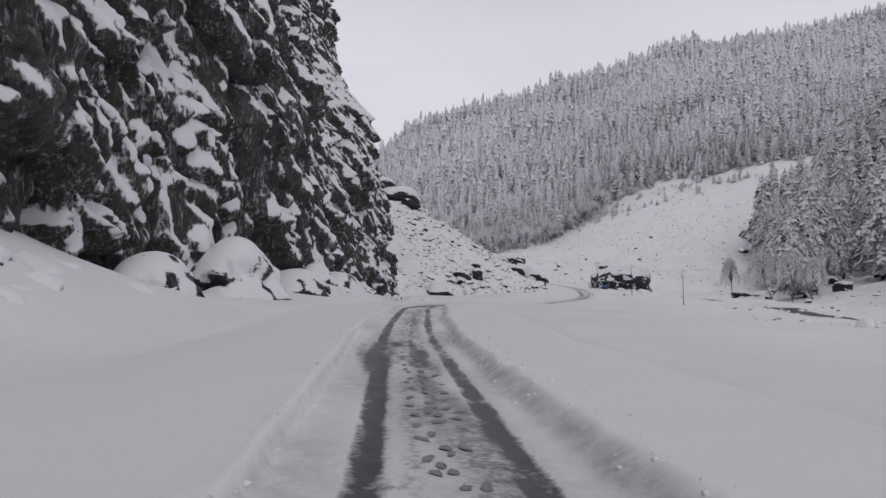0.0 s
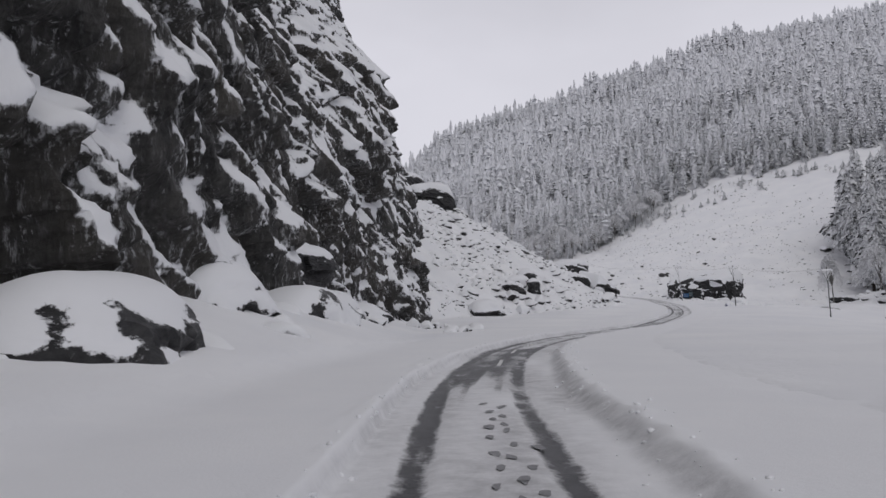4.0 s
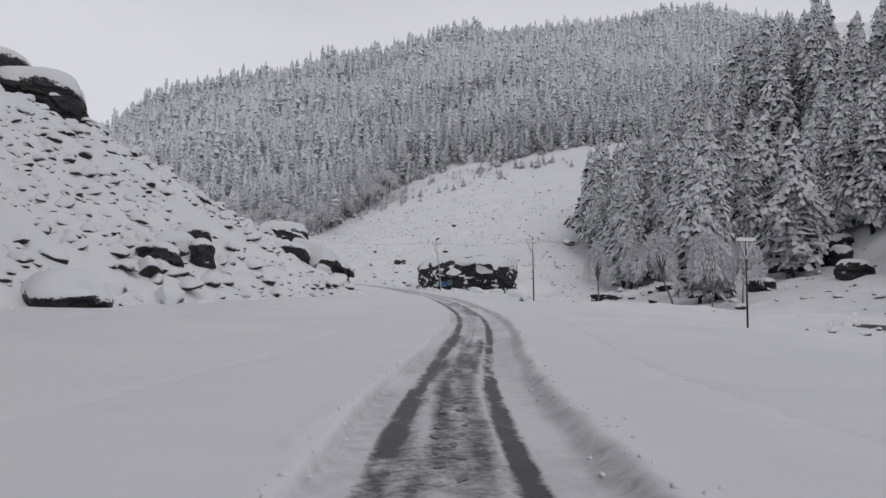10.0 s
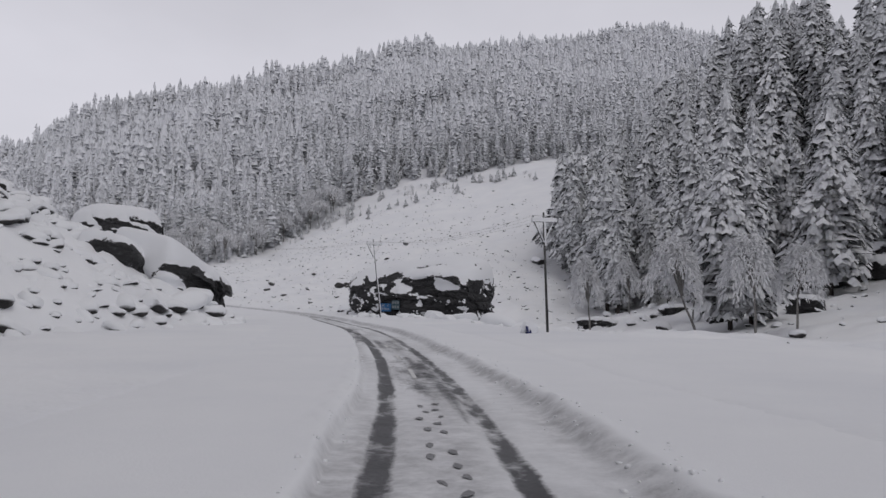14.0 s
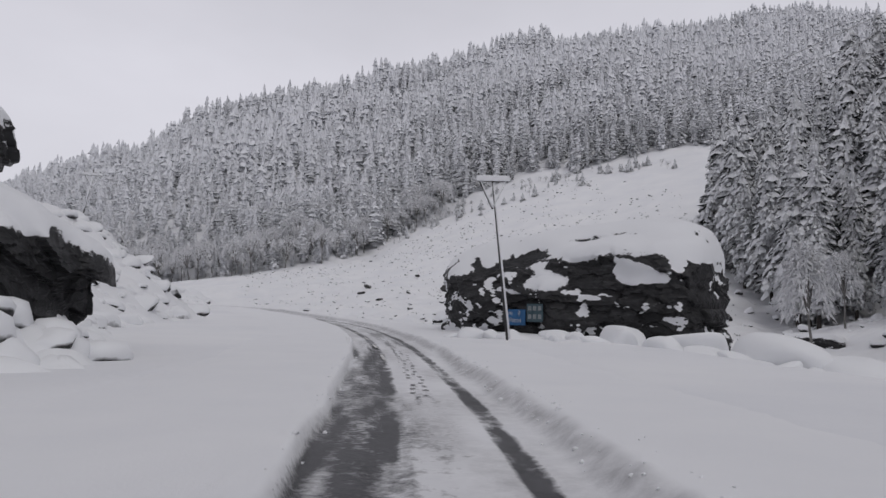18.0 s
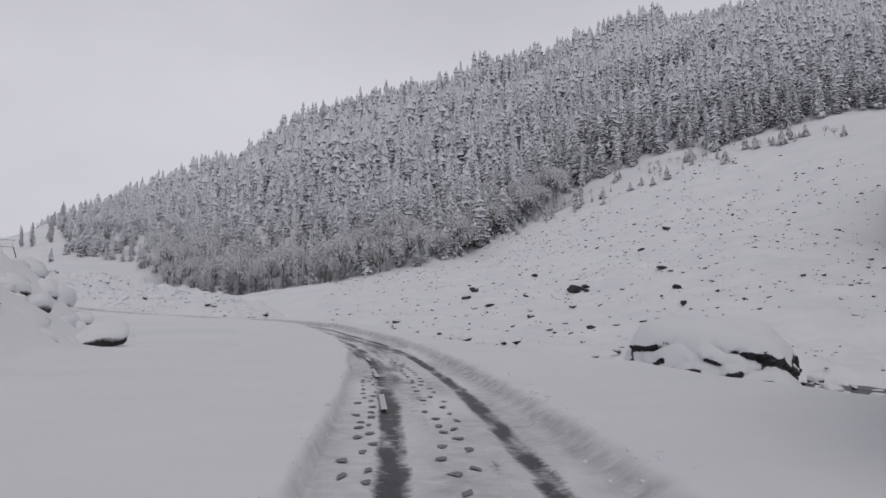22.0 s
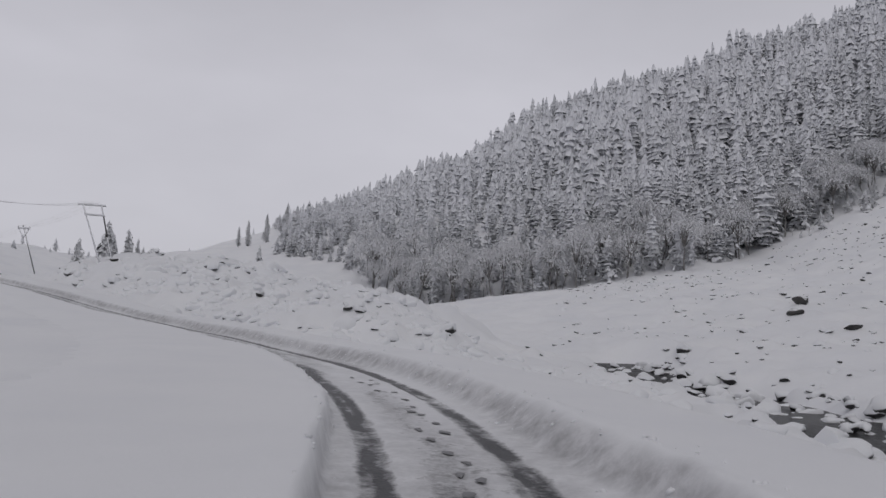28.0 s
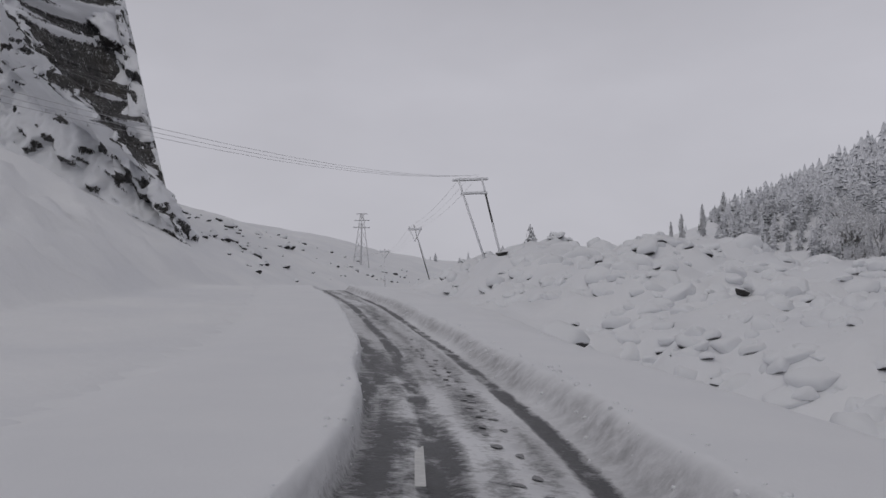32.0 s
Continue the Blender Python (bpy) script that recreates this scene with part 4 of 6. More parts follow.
STONES = []
for k in range(10):
    co, faces = ico(3)
    srng = np.random.RandomState(900 + k)
    for n in srng.normal(size=(11, 3)):
        n /= np.linalg.norm(n)
        d = co @ n
        co = co - np.maximum(d - srng.uniform(0.45, 0.8), 0)[:, None] * n * 0.9
    co *= (1 + 0.08 * fbm(co[:, 0] * 2 + k, co[:, 1] * 2, co[:, 2] * 2, 3, k))[:, None]
    co *= np.array([1.0, srng.uniform(0.65, 0.95), srng.uniform(0.45, 0.75)])
    STONES.append((co, faces))
PEBBLES = []
for k in range(10):
    co, faces = ico(2)
    srng = np.random.RandomState(950 + k)
    for n in srng.normal(size=(7, 3)):
        n /= np.linalg.norm(n)
        d = co @ n
        co = co - np.maximum(d - srng.uniform(0.45, 0.8), 0)[:, None] * n * 0.9
    co *= np.array([1.0, srng.uniform(0.65, 0.95), srng.uniform(0.45, 0.8)])
    PEBBLES.append((co, faces))
STONE_MESH = [np_mesh("stone", c, f) for c, f in STONES]
PILLOW = snowy_rock("snow_pillow_rock", -0.36, -0.12, 1.25, 0.8, (0.014, 0.014, 0.015), (0.06, 0.058, 0.056))
SCREE_ROCK = snowy_rock("scree_rock", -0.4, -0.12, 1.1, 0.9, (0.014, 0.014, 0.015), (0.06, 0.058, 0.056))
FIELD_STONE = snowy_rock("field_stone", -0.2, 0.05, 1.0, 1.3, (0.02, 0.02, 0.021), (0.08, 0.078, 0.076))
DEEP_PILLOW = snowy_rock("deep_snow_pillow", -0.62, -0.36, 1.25, 0.5, (0.014, 0.014, 0.015), (0.06, 0.058, 0.056))
for me in STONE_MESH:
    me.materials.append(PILLOW)
# the same stones under so much snow that only their lowest sides show
SNOW_PILLOW = snowy_rock("snow_pillow", -0.98, -0.78, 0.5, 0.6, (0.014, 0.014, 0.015), (0.06, 0.058, 0.056))
SMOTHERED = [np_mesh("stone", tri_blur(c, f, 1) * 1.1, f) for c, f in STONES]
for me in SMOTHERED:
    me.materials.append(SNOW_PILLOW)


def strewn(name, label, x, y, size, sink, seed, templates=PEBBLES, tilt=0.5, mat=PILLOW):
    """Many snow-capped stones lying on the ground, in one mesh."""
    rng = np.random.RandomState(seed)
    z = ground_height(x, y)
    V, Fc, base = [], [], 0
    for i in range(len(x)):
        tv, tf = templates[i % len(templates)]
        m = (Euler((rng.uniform(-tilt, tilt), rng.uniform(-tilt, tilt), rng.rand() * 6.3)).to_matrix())
        q = (tv * size[i]) @ np.array(m).T
        V.append(q + np.array([x[i], y[i], z[i] + size[i] * (0.45 - sink)]))
        Fc.append(tf + base)
        base += len(tv)
    ob = piece(name, np_mesh(name, np.concatenate(V), np.concatenate(Fc)), mat)
    return tagged(ob, label, "stones", kind="stuff")


def lone_stones(spots, label, group, meshes=STONE_MESH):
    """Stones that can be told apart: each one a thing, on shared meshes."""
    rng = np.random.RandomState(len(spots) + 3)
    for i, (x, y, r, sink) in enumerate(spots):
        ob = new("stone", meshes[i % 10])
        ob.location = (x, y, height_at(x, y) + r * (0.25 - sink))
        ob.scale = (r, r, r * (0.85 if meshes is SMOTHERED else 1.0))
        ob.rotation_euler = (rng.uniform(-0.3, 0.3), rng.uniform(-0.3, 0.3), rng.rand() * 6.3)
        tagged(ob, label, "stone", group)


def up_slope(n, seed, f0, f1, reach, power=1.0):
    """Random places above the foot of the slope, between two of its stations."""
    rng = np.random.RandomState(seed)
    k = rng.randint(int(f0), int(f1), n)
    u = reach * rng.rand(n) ** power
    return FX[k] - FTY[k] * u + rng.normal(size=n), FY[k] + FTX[k] * u + rng.normal(size=n)


srng = np.random.RandomState(77)
fa, fb, fc_, fd = fs[2], fs[5], fs[8], fs[9]
x, y = up_slope(3400, 1, fa + 1, fb + 4, 46, 0.9)
keep_ = fbm(x / 9, y / 9, 0, 3, 12) > -0.6
x, y = x[keep_], y[keep_]
strewn("scree", "scree of snow-covered stones with dark gaps", x, y, 0.3 + 1.0 * srng.rand(len(x)) ** 2.5, 0.62, 2, mat=SCREE_ROCK)
x, y = up_slope(750, 3, fb - 4, fc_ + 14, 13, 0.9)
strewn("rubble", "snow-covered rubble mound beside the road", x, y, 0.35 + 0.9 * srng.rand(750) ** 2, 0.72, 4, mat=DEEP_PILLOW)
k = 9000
x, y = srng.uniform(-40, 52, k), srng.uniform(246, 318, k)
_, lt = road_coords(x, y)
ok = (lt > 6.5) & (x < 21 + 0.4 * (300 - y)) & (fbm(x / 5, y / 5, 0, 2, 48) > -0.35)
strewn("rubble", "snow-covered rubble mound inside the bend", x[ok], y[ok], 0.3 + 0.8 * srng.rand(ok.sum()) ** 3, 0.77, 6, mat=DEEP_PILLOW)
k = 3800
x, y = srng.uniform(30, 170, k), srng.uniform(225, 425, k)
_, lt = road_coords(x, y)
clump = fbm(x / 14, y / 14, 0, 3, 44)
ok = (lt > 11) & (clump > -0.45) & (y < forest_edge(x) - 8) & (y > 262 - 0.5 * (x - 40)) & (x < spur_base(y) + 4)
strewn("field_stones", "small dark stones poking through the snow field", x[ok], y[ok], 0.22 + 0.5 * srng.rand(ok.sum()) ** 3, 0.42, 8, mat=FIELD_STONE)
k = 2600
x, y = srng.uniform(30, 104, k), srng.uniform(20, 232, k)
ok = (fbm(x / 10, y / 10, 0, 3, 46) > 0.2) & (x > np.interp(y, [20, 60, 110, 232], [30, 38, 50, 60]) + 8 * vnoise(y / 20, 0.5, 0, 3))
strewn("field_stones", "low stones under the snow of the valley floor", x[ok], y[ok], 0.2 + 0.6 * srng.rand(ok.sum()) ** 2.5, 0.5, 9)
k = 300
y = srng.uniform(110, 318, k)
x = spur_base(y) + srng.uniform(2, 70, k)
strewn("slope_rocks", "dark rocks jutting from the wooded slope", x, y, 0.4 + 1.3 * srng.rand(k) ** 2.5, 0.2, 10, PEBBLES)
k = 420
j = srng.randint(2, 110, k)
off = srng.normal(size=k) * 2.2
x, y = STX[j] + off * np.gradient(STY)[j], STY[j] - off * np.gradient(STX)[j]
strewn("stream_stones", "rounded stones along the stream", x, y, 0.2 + 0.45 * srng.rand(k) ** 1.5, 0.0, 12)

BARE_STONE = [np_mesh("stone", c, f) for c, f in STONES]
DARK_STONE = snowy_rock("windswept_stone", 0.72, 0.9, 0.5, 1.3, (0.02, 0.02, 0.021), (0.075, 0.072, 0.07))
for me in BARE_STONE:
    me.materials.append(DARK_STONE)
for i, (x, y, r) in enumerate([(79.2, 317, 1.9), (81.5, 318, 1.2), (61.8, 310.8, 0.9), (60.5, 299.5, 0.7), (62, 331, 1.1), (97, 318, 1.2), (70, 318, 0.8), (59, 322, 0.9), (74, 300, 0.8), (66, 296, 0.7), (92, 300, 0.9), (78, 346, 0.9), (101, 340, 1.0), (88, 288, 0.8), (72, 283, 0.7),
                               (-2, 294, 0.5), (8, 290, 0.45), (18, 284, 0.35), (-12, 298, 0.5), (112, 352, 1.2), (80, 312, 0.7)]):
    ob = new("stone", BARE_STONE[i % 10])
    ob.location, ob.scale, ob.rotation_euler = (x, y, height_at(x, y) + 0.2 * r), (r * 1.25, r, r), (0.2, 0.15, i * 1.3)
    tagged(ob, "dark bare stone sticking out of the snow", "stone", "bare stones in the snow")
k = 700
x, y = srng.uniform(-130, -24, k), srng.uniform(288, 400, k)
_, lt = road_coords(x, y)
ok = (lt < -9) & (fbm(x / 12, y / 12, 0, 3, 49) > -0.1) & (y > 300 - 0.2 * x)
strewn("slope_rocks", "dark rocks dotting the snow slope beyond the bend", x[ok], y[ok], 0.3 + 1.1 * srng.rand(ok.sum()) ** 2.5, 0.2, 14)
spots = []
for i in range(110):
    j = srng.randint(1, 72)
    o = srng.choice((-1, 1)) * srng.uniform(0.3, 4.8)
    spots.append((STX[j] + o * 0.95, STY[j] + 0.3 * o, srng.uniform(0.45, 1.3), 0.05))
lone_stones(spots, "rounded stream boulder with a thick snow cap", "boulders in the stream")
x, y = up_slope(46, 31, fa + 18, fa + 42, 9, 1.2)
lone_stones([(a, c, srng.uniform(0.6, 1.4), 0.35) for a, c in zip(x, y)], "large scree block with dark sides and snow on top", "blocks at the scree foot")
x, y = up_slope(40, 33, fb + 2, fc_, 10, 1.1)
lone_stones([(a, c, srng.uniform(0.7, 1.5), 0.5) for a, c in zip(x, y)], "snow-buried block of the rubble mound", "blocks of the rubble mound")
spots = []
for i in range(60):
    yy = srng.uniform(-30, 66)
    cx = np.interp(yy, [-60, 10, 30, 60, 92], [-15, -11.5, -9.5, -10.5, -10])
    spots.append((cx + srng.uniform(0.4, 3.4), yy, srng.uniform(0.4, 1.3), 0.6))
lone_stones(spots, "fallen block at the cliff foot under rounded snow", "blocks at the cliff foot")
spots = []
for i in range(26):
    t = srng.rand()
    spots.append((44.0 + 12 * t + srng.uniform(-1.5, 0.6) - 1.0, 174.5 - 11 * t + srng.uniform(-2.5, 0), srng.uniform(0.5, 0.9) + 0.6 * max(t - 0.3, 0), 0.25))
lone_stones(spots, "snow-smothered stone at the foot of the huge boulder", "stones below the huge boulder", SMOTHERED)
# snow heaped on fallen blocks under the cliff
for i, (x, y, sx, sy, h) in enumerate([(-10.2, 13, 1.9, 3.0, 3.3), (-11.4, 4, 1.6, 2.4, 1.7), (-8.9, 24, 2.2, 3.4, 1.5), (-8.6, 44, 2.4, 4.4, 1.9), (-8.9, 52, 2.0, 3.4, 1.5), (-9.0, 66, 2.0, 4.0, 1.2), (-12, -24, 4.0, 6.0, 3.2), (-9.4, 34, 1.6, 2.6, 1.8)]):
    drift = piece("snow_drift", sculpted("snow_drift", 60 + i, (sx, sy, 1.2 * h), None, 5, 2.3, depth=0.25, cracks=0.9, bias=0.40, rough=0.85), OUTCROP)
    drift.location = (x, y, height_at(x + 0.9 * sx, y) - 0.28 * h)
    tagged(drift, "rounded snow drift over dark fallen blocks", "snow drift", "snow drifts under the cliff")
lone_stones([(-4.2, 73.6, 0.9, 0.1), (-3.3, 75.4, 0.8, 0.1), (-2.4, 77.2, 0.7, 0.1), (-5.2, 72.2, 1.1, 0.15), (-3.9, 71.6, 0.6, 0.1), (15, 297, 1.0, 0.4), (9, 277.6, 0.7, 0.35),
             (7.2, 277.2, 1.0, 0.2), (21.5, 272.5, 0.9, 0.2), (25.4, 286.6, 1.0, 0.2), (-16, 297, 1.1, 0.1), (29, 208, 1.3, 0), (-5.8, 52, 0.8, 0.1), (8.1, 126, 1.9, 0.0), (6.5, 128.5, 1.6, 0.0), (9.5, 129.5, 1.4, 0.0), (5.0, 126.5, 1.2, 0.0), (7.2, 131, 1.5, 0.0), (4.0, 130, 1.3, 0), (141, 309, 3.0, 0.0)],
            "dark stone with a cushion of snow", "stones in the snow")
lone_stones([(54.5, 164.5, 2.4, 0.12), (57, 162.5, 2.1, 0.12), (52.3, 166.6, 2.0, 0.14), (59.5, 160.5, 1.7, 0.12), (50.2, 168.6, 1.5, 0.3), (48.4, 171.2, 1.2, 0.32), (27.4, 153.0, 1.8, 0.52), (28.4, 155.4, 1.5, 0.5), (25.8, 150.6, 2.0, 0.52), (26.0, 153.6, 2.0, 0.4), (29.6, 157.6, 1.2, 0.4), (24.2, 154.4, 1.9, 0.45), (28.9, 152.4, 0.9, 0.5), (29.4, 154.6, 1.0, 0.5), (27.0, 155.8, 1.4, 0.35)],
            "rounded snow-smothered block beside the road", "snow-smothered blocks", SMOTHERED)
bend_rng = np.random.RandomState(91)
x, y = bend_rng.uniform(-4, 47, 2200), bend_rng.uniform(256, 306, 2200)
_, lt = road_coords(x, y)
off = np.array([np.hypot(STX - a, STY - c).min() for a, c in zip(x, y)])
ok = (lt > 7.2) & (lt < 32) & (off > 3.2)
x, y = x[ok][:380], y[ok][:380]
strewn("rubble", "snow-pillowed blocks with dark gaps inside the bend", x, y, 0.4 + 0.6 * bend_rng.rand(len(x)) ** 2, 0.6, 92, [(tri_blur(c, f, 1) * 1.1, f) for c, f in STONES], 0.3, SNOW_PILLOW)
# stones edging the ditch under the cliff
lone_stones([(-1.7 + 0.16 * i + 0.3 * math.sin(5.1 * i), 56.5 + 1.15 * i, 0.55 + 0.22 * math.sin(2.3 * i), 0.12) for i in range(13)],
            "snow-capped stone along the dark ditch by the road", "stones along the ditch")
lone_stones([(51, 151.3, 1.0, 0.2), (29.2, 157.2, 0.8, 0.2), (26.8, 149.6, 1.0, 0.3), (28.6, 152.6, 0.8, 0.3), (24.0, 148.2, 1.3, 0.3)],
            "dark stone with a cushion of snow", "stones in the snow")

# ---- poles ----
def tube(bm, a, b, r0, r1, sides=8):
    a, b = Vector(a), Vector(b)
    q = (b - a).to_track_quat("Z", "Y")
    rings = []
    for p_, r in ((a, r0), (b, r1)):
        rings.append([bm.verts.new(p_ + q @ Vector((r * math.cos(t), r * math.sin(t), 0))) for t in (2 * math.pi * k / sides for k in range(sides))])
    for k in range(sides):
        bm.faces.new((rings[0][k], rings[0][(k + 1) % sides], rings[1][(k + 1) % sides], rings[1][k]))
    bm.faces.new(rings[0][::-1])
    bm.faces.new(rings[1])


def bm_mesh(name, fill, shade=True):
    bm = bmesh.new()
    fill(bm)
    bmesh.ops.recalc_face_normals(bm, faces=bm.faces)
    for f in bm.faces:
        f.smooth = shade
    me = bpy.data.meshes.new(name)
    bm.to_mesh(me)
    bm.free()
    return me


def bar_mesh(name, a, b, w, h):
    """A straight bar of rectangular section from a to b."""
    def fill(bm):
        q = (Vector(b) - Vector(a)).to_track_quat("X", "Z")
        L = (Vector(b) - Vector(a)).length
        bmesh.ops.create_cube(bm, size=1.0, matrix=Matrix.Translation((Vector(a) + Vector(b)) / 2) @ q.to_matrix().to_4x4() @ Matrix.Diagonal((L, w, h, 1)))
        bmesh.ops.bevel(bm, geom=list(bm.edges), offset=min(w, h) * 0.12, segments=1, affect="EDGES")
    return bm_mesh(name, fill, False)


def pole(label, foot, top, arm_turn, arm=1.5, spike=0.5, girth=0.085, coat=(0.7, 1.0)):
    """A single steel pole with one snow-laden crossarm, V braces and insulators; coat is the stretch plastered white."""
    e = thing("utility_pole", label, "utility pole", "power line along the road", foot)
    d = Vector(top) - Vector(foot)
    piece("shaft", bm_mesh("shaft", lambda bm: tube(bm, (0, 0, -0.8), d * ((d.length + spike) / d.length), girth, girth * 0.6, 10)), POLE_STEEL, e)
    lean = Vector((girth * 0.42, -girth * 0.36, 0))
    piece("snow_strip", bm_mesh("snow_strip", lambda bm: tube(bm, d * coat[0] + lean, d * coat[1] + lean * 0.8, girth * 0.86, girth * 0.7, 8)), CAP_SNOW, e, "snow plastered along the windward side")
    c, s = math.cos(radians(arm_turn)), math.sin(radians(arm_turn))
    side = Vector((c, s, 0))
    arm_ob = piece("crossarm", bar_mesh("crossarm", d - side * arm / 2, d + side * arm / 2, 0.10, 0.12), POLE_STEEL, e)
    piece("snow_strip", bar_mesh("snow_strip", d - side * arm * 0.52 + Vector((0, -0.03, 0.07)), d + side * arm * 0.52 + Vector((0, -0.03, 0.09)), 0.2, 0.24), CAP_SNOW, arm_ob, "ridge of snow on the crossarm")
    for k in (-1, 1):
        brace = piece("brace", bm_mesh("brace", lambda bm: tube(bm, d - Vector((0, 0, 1.25)), d + side * k * arm * 0.42, 0.03, 0.03, 6)), POLE_STEEL, e)
        piece("snow_strip", bm_mesh("snow_strip", lambda bm: tube(bm, d + Vector((0.01, -0.03, -1.2)), d + side * k * arm * 0.4 + Vector((0.01, -0.03, 0)), 0.04, 0.03, 6)), CAP_SNOW, brace, "snow clinging to the brace")
        piece("insulator", bm_mesh("insulator", lambda bm: (tube(bm, d + side * k * arm * 0.44 + Vector((0, 0, 0.06)), d + side * k * arm * 0.44 + Vector((0, 0, 0.3)), 0.05, 0.035, 8))), POLE_STEEL, e)
    return e


def on_ground(x, y, sink=0.0):
    return (x, y, height_at(x, y) - sink)


def pole_at(label, x, y, top_z, lean_x, lean_y, turn, arm=1.5, girth=0.085, coat=(0.7, 1.0)):
    f = on_ground(x, y, 0.05)
    return pole(label, f, (x + lean_x, y + lean_y, top_z), turn, arm, 0.5, girth, coat)


pole_at("dark steel utility pole standing in the snow flat", 45.2, 105.3, 2.5, -0.3, -0.1, -10, 1.3, 0.075, (0.9, 1.0))
pole_at("steel utility pole with a snow-topped crossarm and V braces", 44.7, 137.3, 3.7, -0.3, -0.1, -5, 1.5, 0.085, (0.78, 1.0))
pole_at("leaning utility pole plastered with snow beside the huge boulder", 44.6, 168.0, 4.7, -0.75, 0.2, -8, 1.4, 0.056, (0.02, 0.98))
pole_at("leaning utility pole on the rubble mound", 18.6, 209.0, 10.7, 1.1, 0.2, 20, 1.5, 0.08, (0.5, 1.0))
pole_at("small leaning snow-plastered utility pole near the bend", -33.4, 315.0, 11.6, -2.2, -2.0, 40, 1.4, 0.07, (0.05, 1.0))
pole_at("distant utility pole in the mist", -76.0, 346.0, 14.4, -0.3, 0, 40, 1.8, 0.08, (0.02, 1.0))

# twin-post pole
hx, hy = -13.6, 299.4
e = thing("twin_pole", "leaning twin-post power pole with two crossbars in snow", "utility pole", "power line along the road", (hx, hy, height_at(hx, hy)))
hz = e.location.z
t1, t2 = Vector((-1.2, -0.1, 12.25 - hz)), Vector((-2.75, -1.0, 12.25 - hz))
b1, b2 = Vector((0.55, 0.29, -0.8)), Vector((-0.45, -0.25, -0.8))
for a, c in ((b1, t1), (b2, t2)):
    post = piece("post", bm_mesh("post", lambda bm: tube(bm, a, c, 0.085, 0.065, 10)), POLE_STEEL, e)
    off = Vector((0.03, -0.045, 0))
    for f0, f1 in (((0.0, 0.52), (0.86, 1.0)) if a is b1 else ((0.0, 1.0),)):
        piece("snow_strip", bm_mesh("snow_strip", lambda bm: tube(bm, a.lerp(c, f0) + off, a.lerp(c, f1) + off, 0.075, 0.06, 8)), CAP_SNOW, post, "snow plastered along the post")
u = (t1 - t2).normalized()
for k, over in ((0.0, 0.45), (1.1, 0.15)):
    lo1, lo2 = t1 + (b1 - t1).normalized() * k, t2 + (b2 - t2).normalized() * k
    bar = piece("crossbar", bar_mesh("crossbar", lo2 - u * over, lo1 + u * over, 0.09, 0.11), POLE_STEEL, e)
    piece("snow_strip", bar_mesh("snow_strip", lo2 - u * over + Vector((0.02, -0.03, 0.06)), lo1 + u * over + Vector((0.02, -0.03, 0.06)), 0.13, 0.16), CAP_SNOW, bar, "ridge of snow on the crossbar")


# ---- cables ----
def cable(a, c, sag, label, r=0.009):
    n = 24
    t = np.linspace(0, 1, n)
    P3 = np.array(a)[None] * (1 - t)[:, None] + np.array(c)[None] * t[:, None]
    P3[:, 2] -= 4 * sag * t * (1 - t)
    ring = np.array([(0.0, 1.0), (0.87, -0.5), (-0.87, -0.5)]) * r
    d = np.array(c) - np.array(a)
    side = np.array([d[1], -d[0], 0]) / np.hypot(d[0], d[1])
    V = (P3[:, None, :] + ring[None, :, :1] * side + ring[None, :, 1:] * np.array([0, 0, 1])).reshape(-1, 3)
    Fc = [(k * 3 + i, k * 3 + (i + 1) % 3, k * 3 + 3 + (i + 1) % 3, k * 3 + 3 + i) for k in range(n - 1) for i in range(3)]
    return tagged(piece("cable", np_mesh("cable", V, Fc), WIRE), label, "cable", "power cables")


line_tops = [((44.9, 105.2, 2.8), -10), ((44.4, 137.2, 4.0), -5), ((43.95, 168.4, 5.0), -8), ((19.7, 209.2, 11.0), 20), ((-15.6, 298.9, 12.6), 30), ((-35.6, 313.0, 11.9), 40), ((-76.3, 346, 14.6), 40), ((-230, 440, 36), 40)]
for (p0, a0), (p1, a1) in zip(line_tops[:-1], line_tops[1:]):
    for k in (-0.66, 0.0, 0.66):
        q0 = (p0[0] + k * math.cos(radians(a0)), p0[1] + k * math.sin(radians(a0)), p0[2])
        q1 = (p1[0] + k * math.cos(radians(a1)), p1[1] + k * math.sin(radians(a1)), p1[2])
        cable(q0, q1, (0.048 if 160 < p0[1] < 260 else 0.02) * math.dist(q0, q1), "thin grey overhead power cable between poles")

